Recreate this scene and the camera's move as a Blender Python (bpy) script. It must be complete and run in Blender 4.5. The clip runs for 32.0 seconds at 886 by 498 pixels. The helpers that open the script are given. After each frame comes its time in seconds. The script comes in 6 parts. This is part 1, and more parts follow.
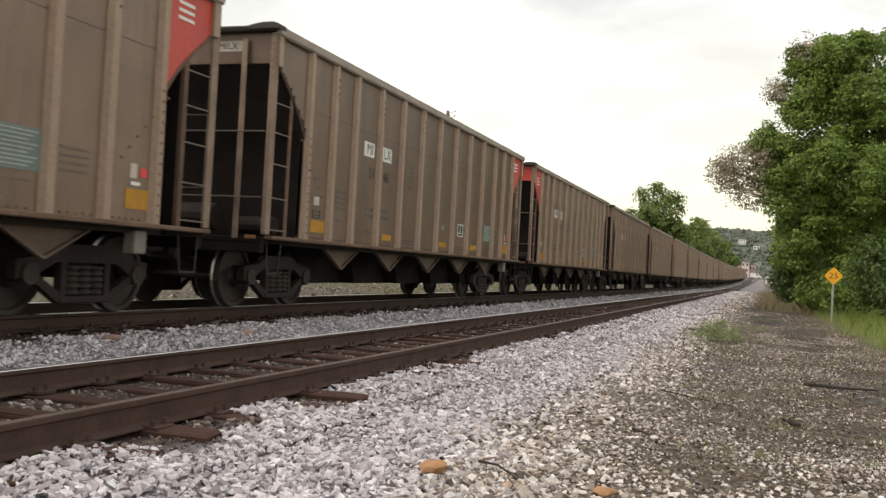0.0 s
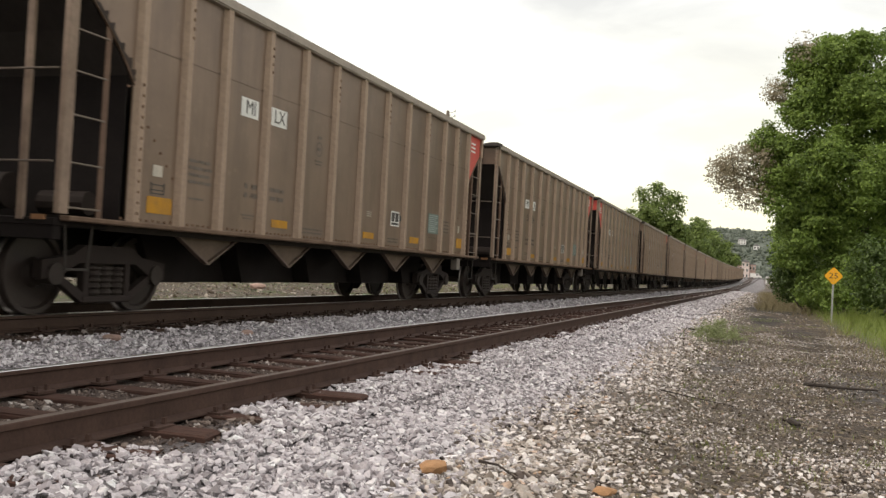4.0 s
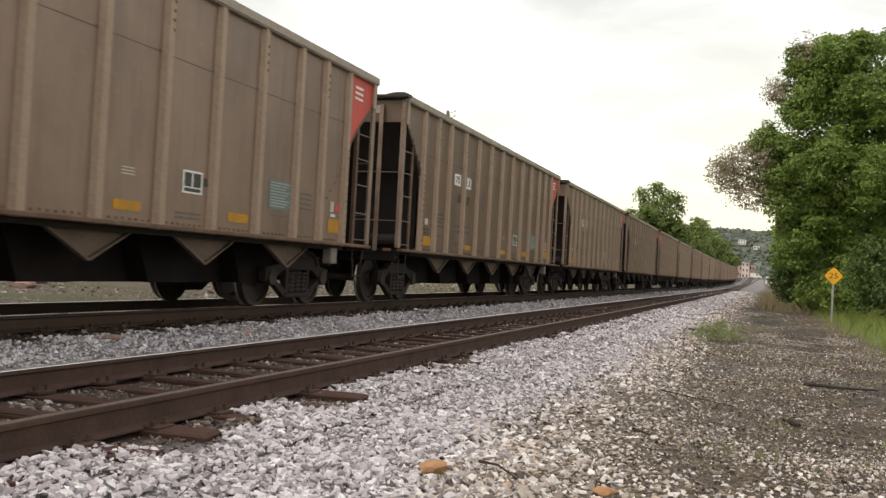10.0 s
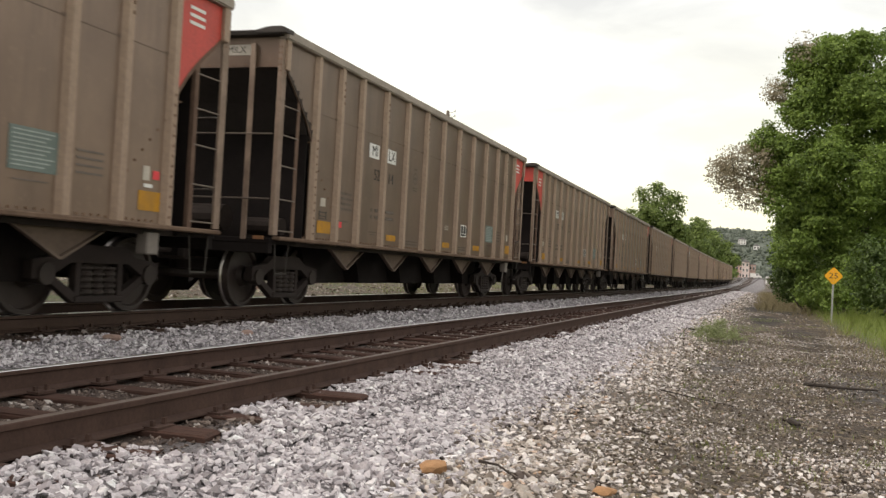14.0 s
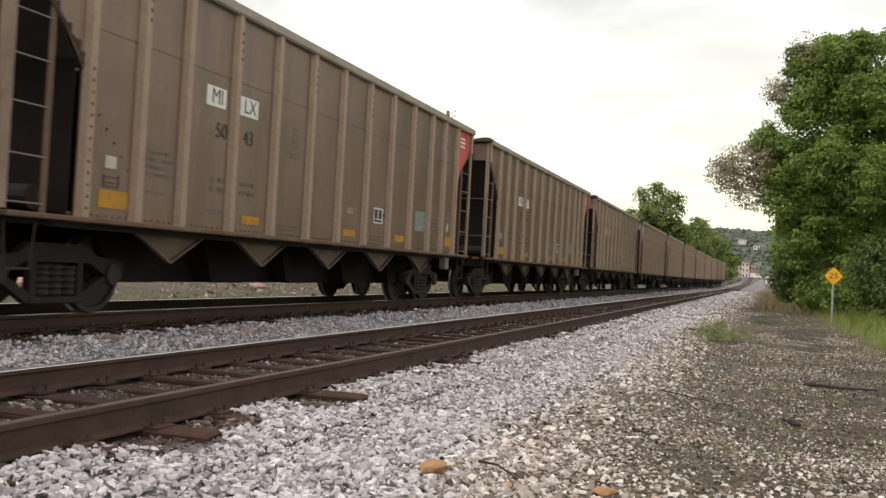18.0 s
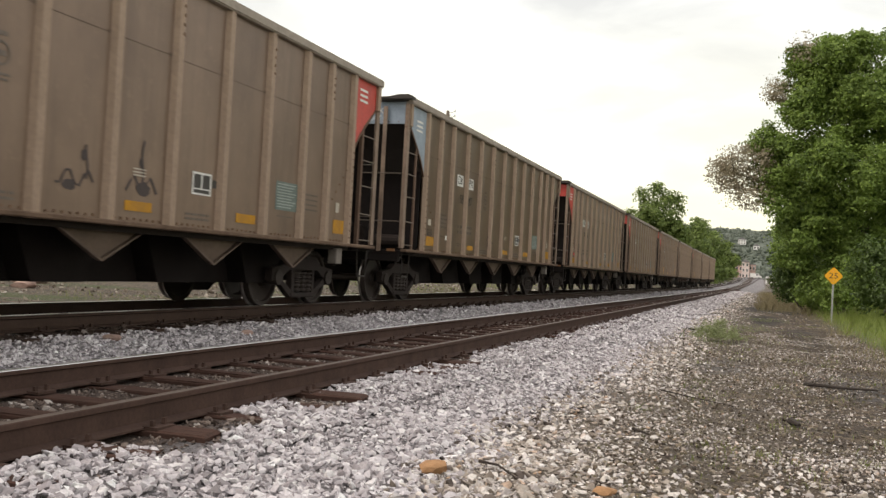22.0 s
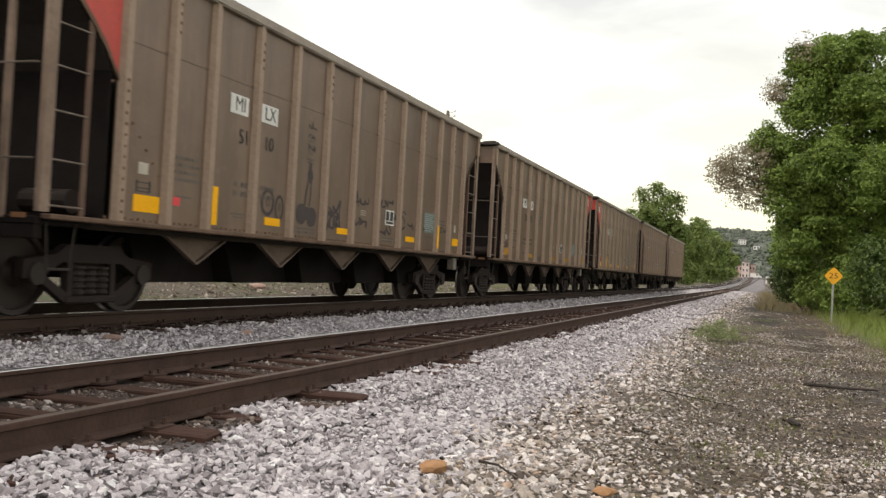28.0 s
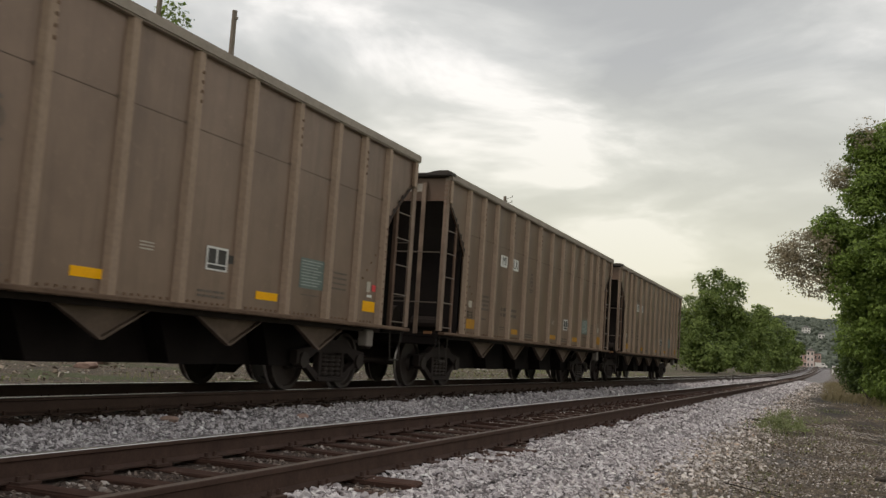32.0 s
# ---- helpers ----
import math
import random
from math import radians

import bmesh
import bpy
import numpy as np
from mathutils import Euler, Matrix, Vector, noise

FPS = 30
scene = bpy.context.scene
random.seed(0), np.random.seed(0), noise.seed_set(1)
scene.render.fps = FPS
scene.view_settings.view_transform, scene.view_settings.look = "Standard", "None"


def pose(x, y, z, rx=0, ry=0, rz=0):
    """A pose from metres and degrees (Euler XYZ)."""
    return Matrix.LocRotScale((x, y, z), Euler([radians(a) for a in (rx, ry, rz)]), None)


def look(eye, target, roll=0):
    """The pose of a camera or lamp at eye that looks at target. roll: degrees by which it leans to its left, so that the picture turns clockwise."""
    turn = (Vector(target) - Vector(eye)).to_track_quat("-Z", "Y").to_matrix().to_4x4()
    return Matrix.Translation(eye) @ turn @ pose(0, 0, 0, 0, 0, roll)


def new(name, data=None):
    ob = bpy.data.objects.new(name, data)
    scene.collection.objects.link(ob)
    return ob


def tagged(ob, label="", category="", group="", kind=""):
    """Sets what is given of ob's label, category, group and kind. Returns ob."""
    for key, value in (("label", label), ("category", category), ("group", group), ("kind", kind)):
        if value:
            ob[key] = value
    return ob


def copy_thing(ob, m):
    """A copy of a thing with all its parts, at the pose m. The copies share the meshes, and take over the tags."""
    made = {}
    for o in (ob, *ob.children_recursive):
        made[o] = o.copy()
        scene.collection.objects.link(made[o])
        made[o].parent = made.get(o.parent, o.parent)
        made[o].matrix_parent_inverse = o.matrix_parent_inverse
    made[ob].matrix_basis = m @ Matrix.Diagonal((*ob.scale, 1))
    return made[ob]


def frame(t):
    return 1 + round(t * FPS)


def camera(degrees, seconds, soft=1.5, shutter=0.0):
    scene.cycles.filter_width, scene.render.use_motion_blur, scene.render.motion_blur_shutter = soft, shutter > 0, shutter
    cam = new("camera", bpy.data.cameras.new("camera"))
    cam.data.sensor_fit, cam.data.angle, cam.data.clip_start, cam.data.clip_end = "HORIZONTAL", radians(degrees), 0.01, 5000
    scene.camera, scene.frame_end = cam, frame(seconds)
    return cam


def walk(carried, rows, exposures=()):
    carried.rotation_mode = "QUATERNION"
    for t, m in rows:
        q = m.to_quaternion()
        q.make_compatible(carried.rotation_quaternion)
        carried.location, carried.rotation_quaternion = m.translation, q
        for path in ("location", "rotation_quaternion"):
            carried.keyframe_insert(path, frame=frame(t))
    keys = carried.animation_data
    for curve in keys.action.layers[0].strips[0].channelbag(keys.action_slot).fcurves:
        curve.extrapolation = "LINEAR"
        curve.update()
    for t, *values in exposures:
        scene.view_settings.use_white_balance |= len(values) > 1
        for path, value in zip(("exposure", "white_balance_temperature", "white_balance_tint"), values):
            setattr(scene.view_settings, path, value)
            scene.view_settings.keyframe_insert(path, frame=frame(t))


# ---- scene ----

# ================= camera and its path =================
EYE = (0.0, 0.0, 0.744)


def aim(pitch, roll, yaw):
    """Camera pose from degrees: tilt up, lean, turn to the left of the line of the track."""
    p, w = radians(pitch), radians(yaw)
    way = Vector((-math.sin(w) * math.cos(p), math.cos(w) * math.cos(p), math.sin(p)))
    return look(EYE, Vector(EYE) + way * 50.0, roll)


cam = camera(49.53, 32.0, soft=1.4, shutter=0.16)
REST = (1.107, 3.114, 18.435)
walk(cam, [(0.0, aim(*REST)), (30.7, aim(*REST)), (30.9, aim(1.17, 3.25, 18.46)), (31.0, aim(1.52, 3.50, 18.53)),
           (31.1, aim(2.20, 3.56, 18.57)), (31.2, aim(2.52, 3.57, 18.60)), (31.4, aim(2.76, 3.51, 18.72)),
           (31.5, aim(2.90, 3.50, 18.92)), (31.6, aim(3.40, 3.54, 19.72)), (31.7, aim(4.55, 3.70, 20.90)), (31.8, aim(5.16, 3.78, 21.43)),
           (31.9, aim(5.60, 3.79, 21.80)), (32.0, aim(5.95, 3.78, 22.11))],
     exposures=[(0.0, 0.0, 7000, 14), (30.9, 0.0, 7000, 14), (31.4, -0.15, 7000, 14), (31.7, -0.42, 7000, 13.5), (32.0, -0.72, 6950, 13)])

# ================= world and sun =================
SUN_ELEV, SUN_ROT = radians(48), radians(250)


def make_world():
    world = bpy.data.worlds.new("overcast_sky")
    scene.world = world
    world.use_nodes = True
    nt = world.node_tree
    nt.nodes.clear()
    N, K = nt.nodes.new, nt.links.new
    sky = N("ShaderNodeTexSky")
    sky.sky_type, sky.sun_disc = "NISHITA", False
    sky.sun_elevation, sky.sun_rotation = SUN_ELEV, SUN_ROT
    sky.air_density, sky.dust_density = 1.0, 3.0
    tc = N("ShaderNodeTexCoord")
    sep = N("ShaderNodeSeparateXYZ")
    K(tc.outputs["Generated"], sep.inputs[0])
    # flat cloud deck: direction divided by its height over the horizon
    up = N("ShaderNodeMath"); up.operation = "MAXIMUM"; up.inputs[1].default_value = 0.0
    K(sep.outputs["Z"], up.inputs[0])
    ad = N("ShaderNodeMath"); ad.operation = "ADD"; ad.inputs[1].default_value = 0.16
    K(up.outputs[0], ad.inputs[0])
    dv = N("ShaderNodeVectorMath"); dv.operation = "DIVIDE"
    cb = N("ShaderNodeCombineXYZ")
    K(ad.outputs[0], cb.inputs[0]); K(ad.outputs[0], cb.inputs[1]); cb.inputs[2].default_value = 1.0
    K(tc.outputs["Generated"], dv.inputs[0]); K(cb.outputs[0], dv.inputs[1])
    mp = N("ShaderNodeMapping")
    mp.inputs["Location"].default_value = CLOUD_SHIFT
    K(dv.outputs[0], mp.inputs[0])
    big = N("ShaderNodeTexNoise"); big.inputs["Scale"].default_value = 1.5; big.inputs["Detail"].default_value = 7; big.inputs["Roughness"].default_value = 0.52
    big.inputs["Distortion"].default_value = 0.35
    K(mp.outputs[0], big.inputs["Vector"])
    ramp = N("ShaderNodeValToRGB")
    e = ramp.color_ramp.elements
    e[0].position, e[0].color = 0.37, (1.14, 1.15, 1.12, 1)
    e[1].position, e[1].color = 0.62, (0.50, 0.52, 0.51, 1)
    mid = e.new(0.45); mid.color = (0.765, 0.79, 0.765, 1)
    low = e.new(0.53); low.color = (0.60, 0.625, 0.605, 1)
    K(big.outputs["Fac"], ramp.inputs[0])
    # a thin warm brightness low over the horizon
    hz = N("ShaderNodeMapRange"); hz.inputs["From Min"].default_value = 0.0; hz.inputs["From Max"].default_value = 0.30
    hz.inputs["To Min"].default_value = 1.0; hz.inputs["To Max"].default_value = 0.0
    K(up.outputs[0], hz.inputs["Value"])
    warm = N("ShaderNodeMix"); warm.data_type = "RGBA"; warm.inputs[7].default_value = (0.82, 0.82, 0.63, 1)
    K(hz.outputs[0], warm.inputs[0]); K(ramp.outputs[0], warm.inputs[6])
    bg1, bg2, mx, out = N("ShaderNodeBackground"), N("ShaderNodeBackground"), N("ShaderNodeAddShader"), N("ShaderNodeOutputWorld")
    bg1.inputs["Strength"].default_value = 0.05
    bg2.inputs["Strength"].default_value = 1.36
    K(sky.outputs[0], bg1.inputs[0]); K(warm.outputs[2], bg2.inputs[0])
    K(bg1.outputs[0], mx.inputs[0]); K(bg2.outputs[0], mx.inputs[1]); K(mx.outputs[0], out.inputs[0])


CLOUD_SHIFT = (1.80, 1.55, 0.0)
make_world()
sun = new("sun", bpy.data.lights.new("sun", "SUN"))
sun.data.energy, sun.data.angle, sun.data.color = 1.4, radians(25), (1.0, 0.96, 0.9)
sun.matrix_world = look((0, 0, 60), Vector((0, 0, 60)) - Vector((-math.cos(SUN_ELEV) * 0.75, -math.cos(SUN_ELEV) * 0.66, math.sin(SUN_ELEV))))

# ================= plan =================
TRAIN_X, TRAIN_Z = -8.18, 0.0        # centre line and rail top of the far track
NEAR_X, NEAR_Z = -4.35, -0.16        # the same for the near track
CAR, HALF = 15.98, 7.27              # coupled length, half length over the end posts
END0 = 26.449                        # rear corner of the first whole car at the start


def bend(y):
    """Sideways shift and rise of tracks and ground far down the line."""
    u = max(0.0, min(y, 450.0) - 80.0) / 270.0
    return 1.4 * u * u, 2.1 * u * u


GONE = [(0, 0.06), (1, 9.05), (2, 18.01), (3, 27.06), (6, 54.28), (7, 63.37), (8, 72.48), (9, 81.61), (10, 90.82),
        (11, 100.01), (12, 109.25), (13, 118.42), (14, 127.67), (17, 155.47), (18, 164.80), (19, 174.03), (20, 183.47), (21, 192.92),
        (22, 202.48), (23, 211.95), (24, 221.49), (25, 231.04), (28, 260.12), (29, 269.83), (30, 279.67), (31, 289.47), (32, 299.31)]      # seconds and metres


def run(t):
    """Metres that the train has gone at t seconds."""
    a, b = next(((p, q) for p, q in zip(GONE, GONE[1:]) if t <= q[0]), GONE[-2:])
    return a[1] + (b[1] - a[1]) * (t - a[0]) / (b[0] - a[0])


# ================= materials =================
def mat(name, rough=0.8, metal=0.0):
    m = bpy.data.materials.new(name)
    m.use_nodes = True
    b = m.node_tree.nodes["Principled BSDF"]
    b.inputs["Roughness"].default_value, b.inputs["Metallic"].default_value = rough, metal
    return m, m.node_tree, b


def noise_node(nt, scale, detail=4, rough=0.55, coord=None, stretch=None):
    n = nt.nodes.new("ShaderNodeTexNoise")
    n.inputs["Scale"].default_value, n.inputs["Detail"].default_value, n.inputs["Roughness"].default_value = scale, detail, rough
    if coord is None:
        coord = nt.nodes.new("ShaderNodeTexCoord").outputs["Object"]
    if stretch:
        mp = nt.nodes.new("ShaderNodeMapping")
        mp.inputs["Scale"].default_value = stretch
        nt.links.new(coord, mp.inputs[0])
        coord = mp.outputs[0]
    nt.links.new(coord, n.inputs["Vector"])
    return n.outputs["Fac"]


def ramp_node(nt, fac, stops):
    r = nt.nodes.new("ShaderNodeValToRGB")
    e = r.color_ramp.elements
    while len(e) < len(stops):
        e.new(0.5)
    for el, (p, c) in zip(e, stops):
        el.position, el.color = p, (*c, 1)
    nt.links.new(fac, r.inputs[0])
    return r.outputs[0]


def mix_node(nt, fac, a, b, mode="MIX"):
    m = nt.nodes.new("ShaderNodeMix")
    m.data_type, m.blend_type = "RGBA", mode
    for sock, val in ((m.inputs[0], fac), (m.inputs[6], a), (m.inputs[7], b)):
        if isinstance(val, (int, float)):
            sock.default_value = val
        elif isinstance(val, tuple):
            sock.default_value = (*val, 1)
        else:
            nt.links.new(val, sock)
    return m.outputs[2]


def bump_node(nt, b, height, strength, dist=0.01):
    n = nt.nodes.new("ShaderNodeBump")
    n.inputs["Strength"].default_value, n.inputs["Distance"].default_value = strength, dist
    nt.links.new(height, n.inputs["Height"])
    nt.links.new(n.outputs[0], b.inputs["Normal"])


def plain(name, c, rough=0.8, metal=0.0, var=0.25, scale=6.0, bump=0.2, stretch=None, c2=None):
    """A worn surface: colour c with stains towards c2 at two scales."""
    m, nt, b = mat(name, rough, metal)
    c2 = c2 or tuple(x * (1 - var) for x in c)
    f = noise_node(nt, scale, 5, 0.6, stretch=stretch)
    col = ramp_node(nt, f, [(0.35, c), (0.68, c2)])
    f2 = noise_node(nt, scale * 9, 3, 0.6)
    col = mix_node(nt, 0.35, col, ramp_node(nt, f2, [(0.3, tuple(x * 0.7 for x in c)), (0.7, tuple(min(1, x * 1.25) for x in c))]))
    nt.links.new(col, b.inputs["Base Color"])
    if bump:
        bump_node(nt, b, f2, bump)
    return m


def sheet_material(name, c, c2):
    """Dusty metal sheet: blotches, faint vertical streaks and a shade of its own for each piece."""
    m, nt, b = mat(name, 0.42, 0.34)
    b.inputs["Specular IOR Level"].default_value = 0.6
    blot = noise_node(nt, 0.9, 5, 0.6)
    streak = noise_node(nt, 2.2, 4, 0.65, stretch=(1, 1.5, 0.16))
    grime = noise_node(nt, 9.0, 4, 0.7)
    col = ramp_node(nt, blot, [(0.32, c), (0.7, c2)])
    col = mix_node(nt, ramp_node(nt, streak, [(0.48, (0, 0, 0)), (0.74, (0.5, 0.5, 0.5))]), col, tuple(x * 0.62 for x in c2))
    col = mix_node(nt, ramp_node(nt, grime, [(0.58, (0, 0, 0)), (0.75, (0.4, 0.4, 0.4))]), col, tuple(x * 1.3 for x in c))
    own = nt.nodes.new("ShaderNodeObjectInfo").outputs["Random"]
    col = mix_node(nt, 1.0, col, ramp_node(nt, own, [(0.0, (0.84, 0.82, 0.79)), (0.5, (1.0, 0.985, 0.95)), (1.0, (1.12, 1.12, 1.13))]), "MULTIPLY")
    nt.links.new(col, b.inputs["Base Color"])
    bump_node(nt, b, grime, 0.12)
    return m


M_TRAIN = sheet_material("dusty_car_side", (0.204, 0.138, 0.101), (0.143, 0.094, 0.068))
M_TRAIN2 = sheet_material("darker_olive_car_side", (0.160, 0.108, 0.069), (0.112, 0.072, 0.046))
M_RIB = plain("worn_rib", (0.345, 0.247, 0.182), 0.65, 0.1, 0.25, 2.0, 0.12, c2=(0.245, 0.171, 0.123))
M_CHORD = plain("top_chord_metal", (0.34, 0.285, 0.24), 0.65, 0.1, 0.3, 2.0, 0.1)
M_DARK = plain("black_steel", (0.043, 0.034, 0.029), 0.72, 0.1, 0.4, 3.0, 0.2)
M_RED = plain("faded_red_paint", (0.54, 0.058, 0.042), 0.55, 0.0, 0.35, 3.0, 0.1, c2=(0.40, 0.055, 0.04))
M_BLUE = plain("pale_blue_paint", (0.30, 0.36, 0.43), 0.65, 0.0, 0.3, 3.0, 0.1)
M_RUSTPOST = plain("rusty_post", (0.23, 0.145, 0.10), 0.8, 0.1, 0.4, 3.0, 0.15, c2=(0.12, 0.075, 0.055))
M_WHITE = plain("white_decal", (0.72, 0.71, 0.68), 0.6, 0.0, 0.2, 4.0, 0.0)
M_BLACK = plain("black_stencil", (0.05, 0.045, 0.04), 0.7, 0.0, 0.3, 5.0, 0.0)
M_STENCIL = plain("worn_grey_stencil", (0.15, 0.12, 0.10), 0.8, 0.0, 0.35, 6.0, 0.0)
M_YELLOW = plain("dull_yellow_patch", (0.48, 0.235, 0.025), 0.7, 0.0, 0.35, 6.0, 0.0, c2=(0.27, 0.155, 0.06))
M_SEAM = plain("dark_weld_line", (0.16, 0.112, 0.086), 0.8, 0.0, 0.4, 7.0, 0.0)
M_ORANGE = plain("bright_yellow_reflector", (1.0, 0.46, 0.004), 0.4, 0.0, 0.1, 4.0, 0.0)
M_TEAL = plain("teal_panel", (0.14, 0.18, 0.162), 0.6, 0.0, 0.3, 5.0, 0.0)
M_TEALBAR = plain("pale_teal_bar", (0.31, 0.35, 0.325), 0.6, 0.0, 0.2, 5.0, 0.0)
M_REDDOT = plain("red_spot", (0.75, 0.05, 0.06), 0.5, 0.0, 0.15, 5.0, 0.0)
M_WHEEL = plain("worn_wheel_steel", (0.032, 0.0215, 0.018), 0.6, 0.2, 0.4, 4.0, 0.1)
M_WTREAD = plain("polished_wheel_tread", (0.42, 0.39, 0.37), 0.30, 1.0, 0.3, 8.0, 0.0)
M_TRUCK = plain("grimy_bogie", (0.0211, 0.0123, 0.0099), 0.85, 0.1, 0.4, 5.0, 0.3)
M_HOPPER = plain("hopper_chute", (0.150, 0.110, 0.085), 0.8, 0.0, 0.4, 2.0, 0.12, c2=(0.072, 0.054, 0.044))
M_RAIL = plain("rusty_rail", (0.080, 0.048, 0.038), 0.8, 0.0, 0.35, 4.0, 0.2, c2=(0.044, 0.026, 0.021))
# Far-track rail: the shade under the train is in this darker colour.
M_RAIL_SHADE = plain("train_shaded_rail", (0.055, 0.034, 0.026), 0.7, 0.1, 0.4, 4.0, 0.2)
M_TREAD = plain("worn_bright_tread", (0.86, 0.84, 0.81), 0.32, 1.0, 0.1, 8.0, 0.0)
M_DULLTREAD = plain("dull_rail_top", (0.16, 0.125, 0.105), 0.55, 0.6, 0.3, 6.0, 0.1)
# Far-track tie, its wood darkened for the train's shade.
M_TIE_SHADE = plain("train_shaded_tie", (0.055, 0.035, 0.027), 0.9, 0.0, 0.45, 5.0, 0.5, stretch=(1, 8, 8))
M_TIE = plain("creosoted_wood", (0.088, 0.048, 0.037), 0.9, 0.0, 0.45, 5.0, 0.5, stretch=(1, 8, 8), c2=(0.034, 0.021, 0.017))


# ================= building helpers =================
def mesh_of(bm, name, smooth=False):
    me = bpy.data.meshes.new(name)
    bm.to_mesh(me)
    bm.free()
    if smooth:
        for p in me.polygons:
            p.use_smooth = True
    return me


def part(name, bm, material, parent, label="", smooth=False, loc=None):
    me = mesh_of(bm, name, smooth) if isinstance(bm, bmesh.types.BMesh) else bm
    if not me.materials:
        me.materials.append(material)
    ob = new(name, me)
    ob.parent = parent
    if loc:
        ob.location = loc
    if label:
        ob["label"] = label
    return ob


def box(bm, cx, cy, cz, sx, sy, sz, bevel=0.0, rot=None):
    m = Matrix.Translation((cx, cy, cz)) @ (rot if rot else Matrix.Identity(4)) @ Matrix.Diagonal((sx, sy, sz, 1))
    g = bmesh.ops.create_cube(bm, size=1.0, matrix=m)
    if bevel:
        es = list({e for v in g["verts"] for e in v.link_edges})
        bmesh.ops.bevel(bm, geom=es, offset=bevel, segments=1, affect="EDGES")
    return bm


def boxes(*args, bevel=0.0):
    bm = bmesh.new()
    for a in args:
        box(bm, *a, bevel=bevel)
    return bm


def rod(bm, a, b, r, seg=8, r2=None):
    a, b = Vector(a), Vector(b)
    d = b - a
    m = Matrix.Translation((a + b) / 2) @ d.to_track_quat("Z", "Y").to_matrix().to_4x4()
    bmesh.ops.create_cone(bm, cap_ends=True, segments=seg, radius1=r, radius2=r if r2 is None else r2, depth=d.length, matrix=m)
    return bm


def prism(bm, outline, axis, a, b):
    """Extrude a closed outline of (u, v) along axis x or y from a to b."""
    def P(u, v, w):
        return (w, u, v) if axis == "x" else (u, w, v)
    n = len(outline)
    va = [bm.verts.new(P(u, v, a)) for u, v in outline]
    vb = [bm.verts.new(P(u, v, b)) for u, v in outline]
    bm.faces.new(va)
    bm.faces.new(vb)
    for i in range(n):
        j = (i + 1) % n
        bm.faces.new((va[i], va[j], vb[j], vb[i]))
    bmesh.ops.recalc_face_normals(bm, faces=bm.faces)
    return bm


def text_mesh(words, size, name="lettering"):
    cu = bpy.data.curves.new(name, "FONT")
    cu.body, cu.size, cu.align_x, cu.align_y = words, size, "CENTER", "CENTER"
    cu.offset = -0.0008 * size / 0.2
    cu.extrude = 0.0015
    ob = new(name, cu)
    bpy.context.view_layer.update()
    me = bpy.data.meshes.new_from_object(ob.evaluated_get(bpy.context.evaluated_depsgraph_get()))
    bpy.data.objects.remove(ob)
    return me


# ================= ground =================
def height(x, y):
    """Ground height, with the unevenness of stones and dirt near the tracks."""
    dx, dz = bend(y)
    x = x - dx
    prof = [(-400, 0.3), (-30, -0.25), (-14, -0.35), (-11.2, -0.40), (-10.0, -0.21), (-6.9, -0.21), (-6.1, -0.38), (-2.75, -0.37), (-1.6, -0.46),
            (1.5, -0.47), (2.6, -0.43), (6.0, -0.2), (400, 0.6)]
    z = prof[-1][1]
    for (x0, z0), (x1, z1) in zip(prof, prof[1:]):
        if x <= x1:
            k = max(0.0, (x - x0) / (x1 - x0))
            z = z0 + (z1 - z0) * k
            break
    if -14 < x < 7 and -25 < y < 70:
        z += (0.045 if x > -1.8 else 0.022) * noise.noise((x * 1.1, y * 1.1, 0))
    return z + dz


def grid_mesh(name, xs, ys, fn):
    nx = len(xs)
    verts = [(x, y, fn(x, y)) for y in ys for x in xs]
    faces = [(j * nx + i, j * nx + i + 1, (j + 1) * nx + i + 1, (j + 1) * nx + i) for j in range(len(ys) - 1) for i in range(nx - 1)]
    me = bpy.data.meshes.new(name)
    me.from_pydata(verts, [], faces)
    for p in me.polygons:
        p.use_smooth = True
    return me


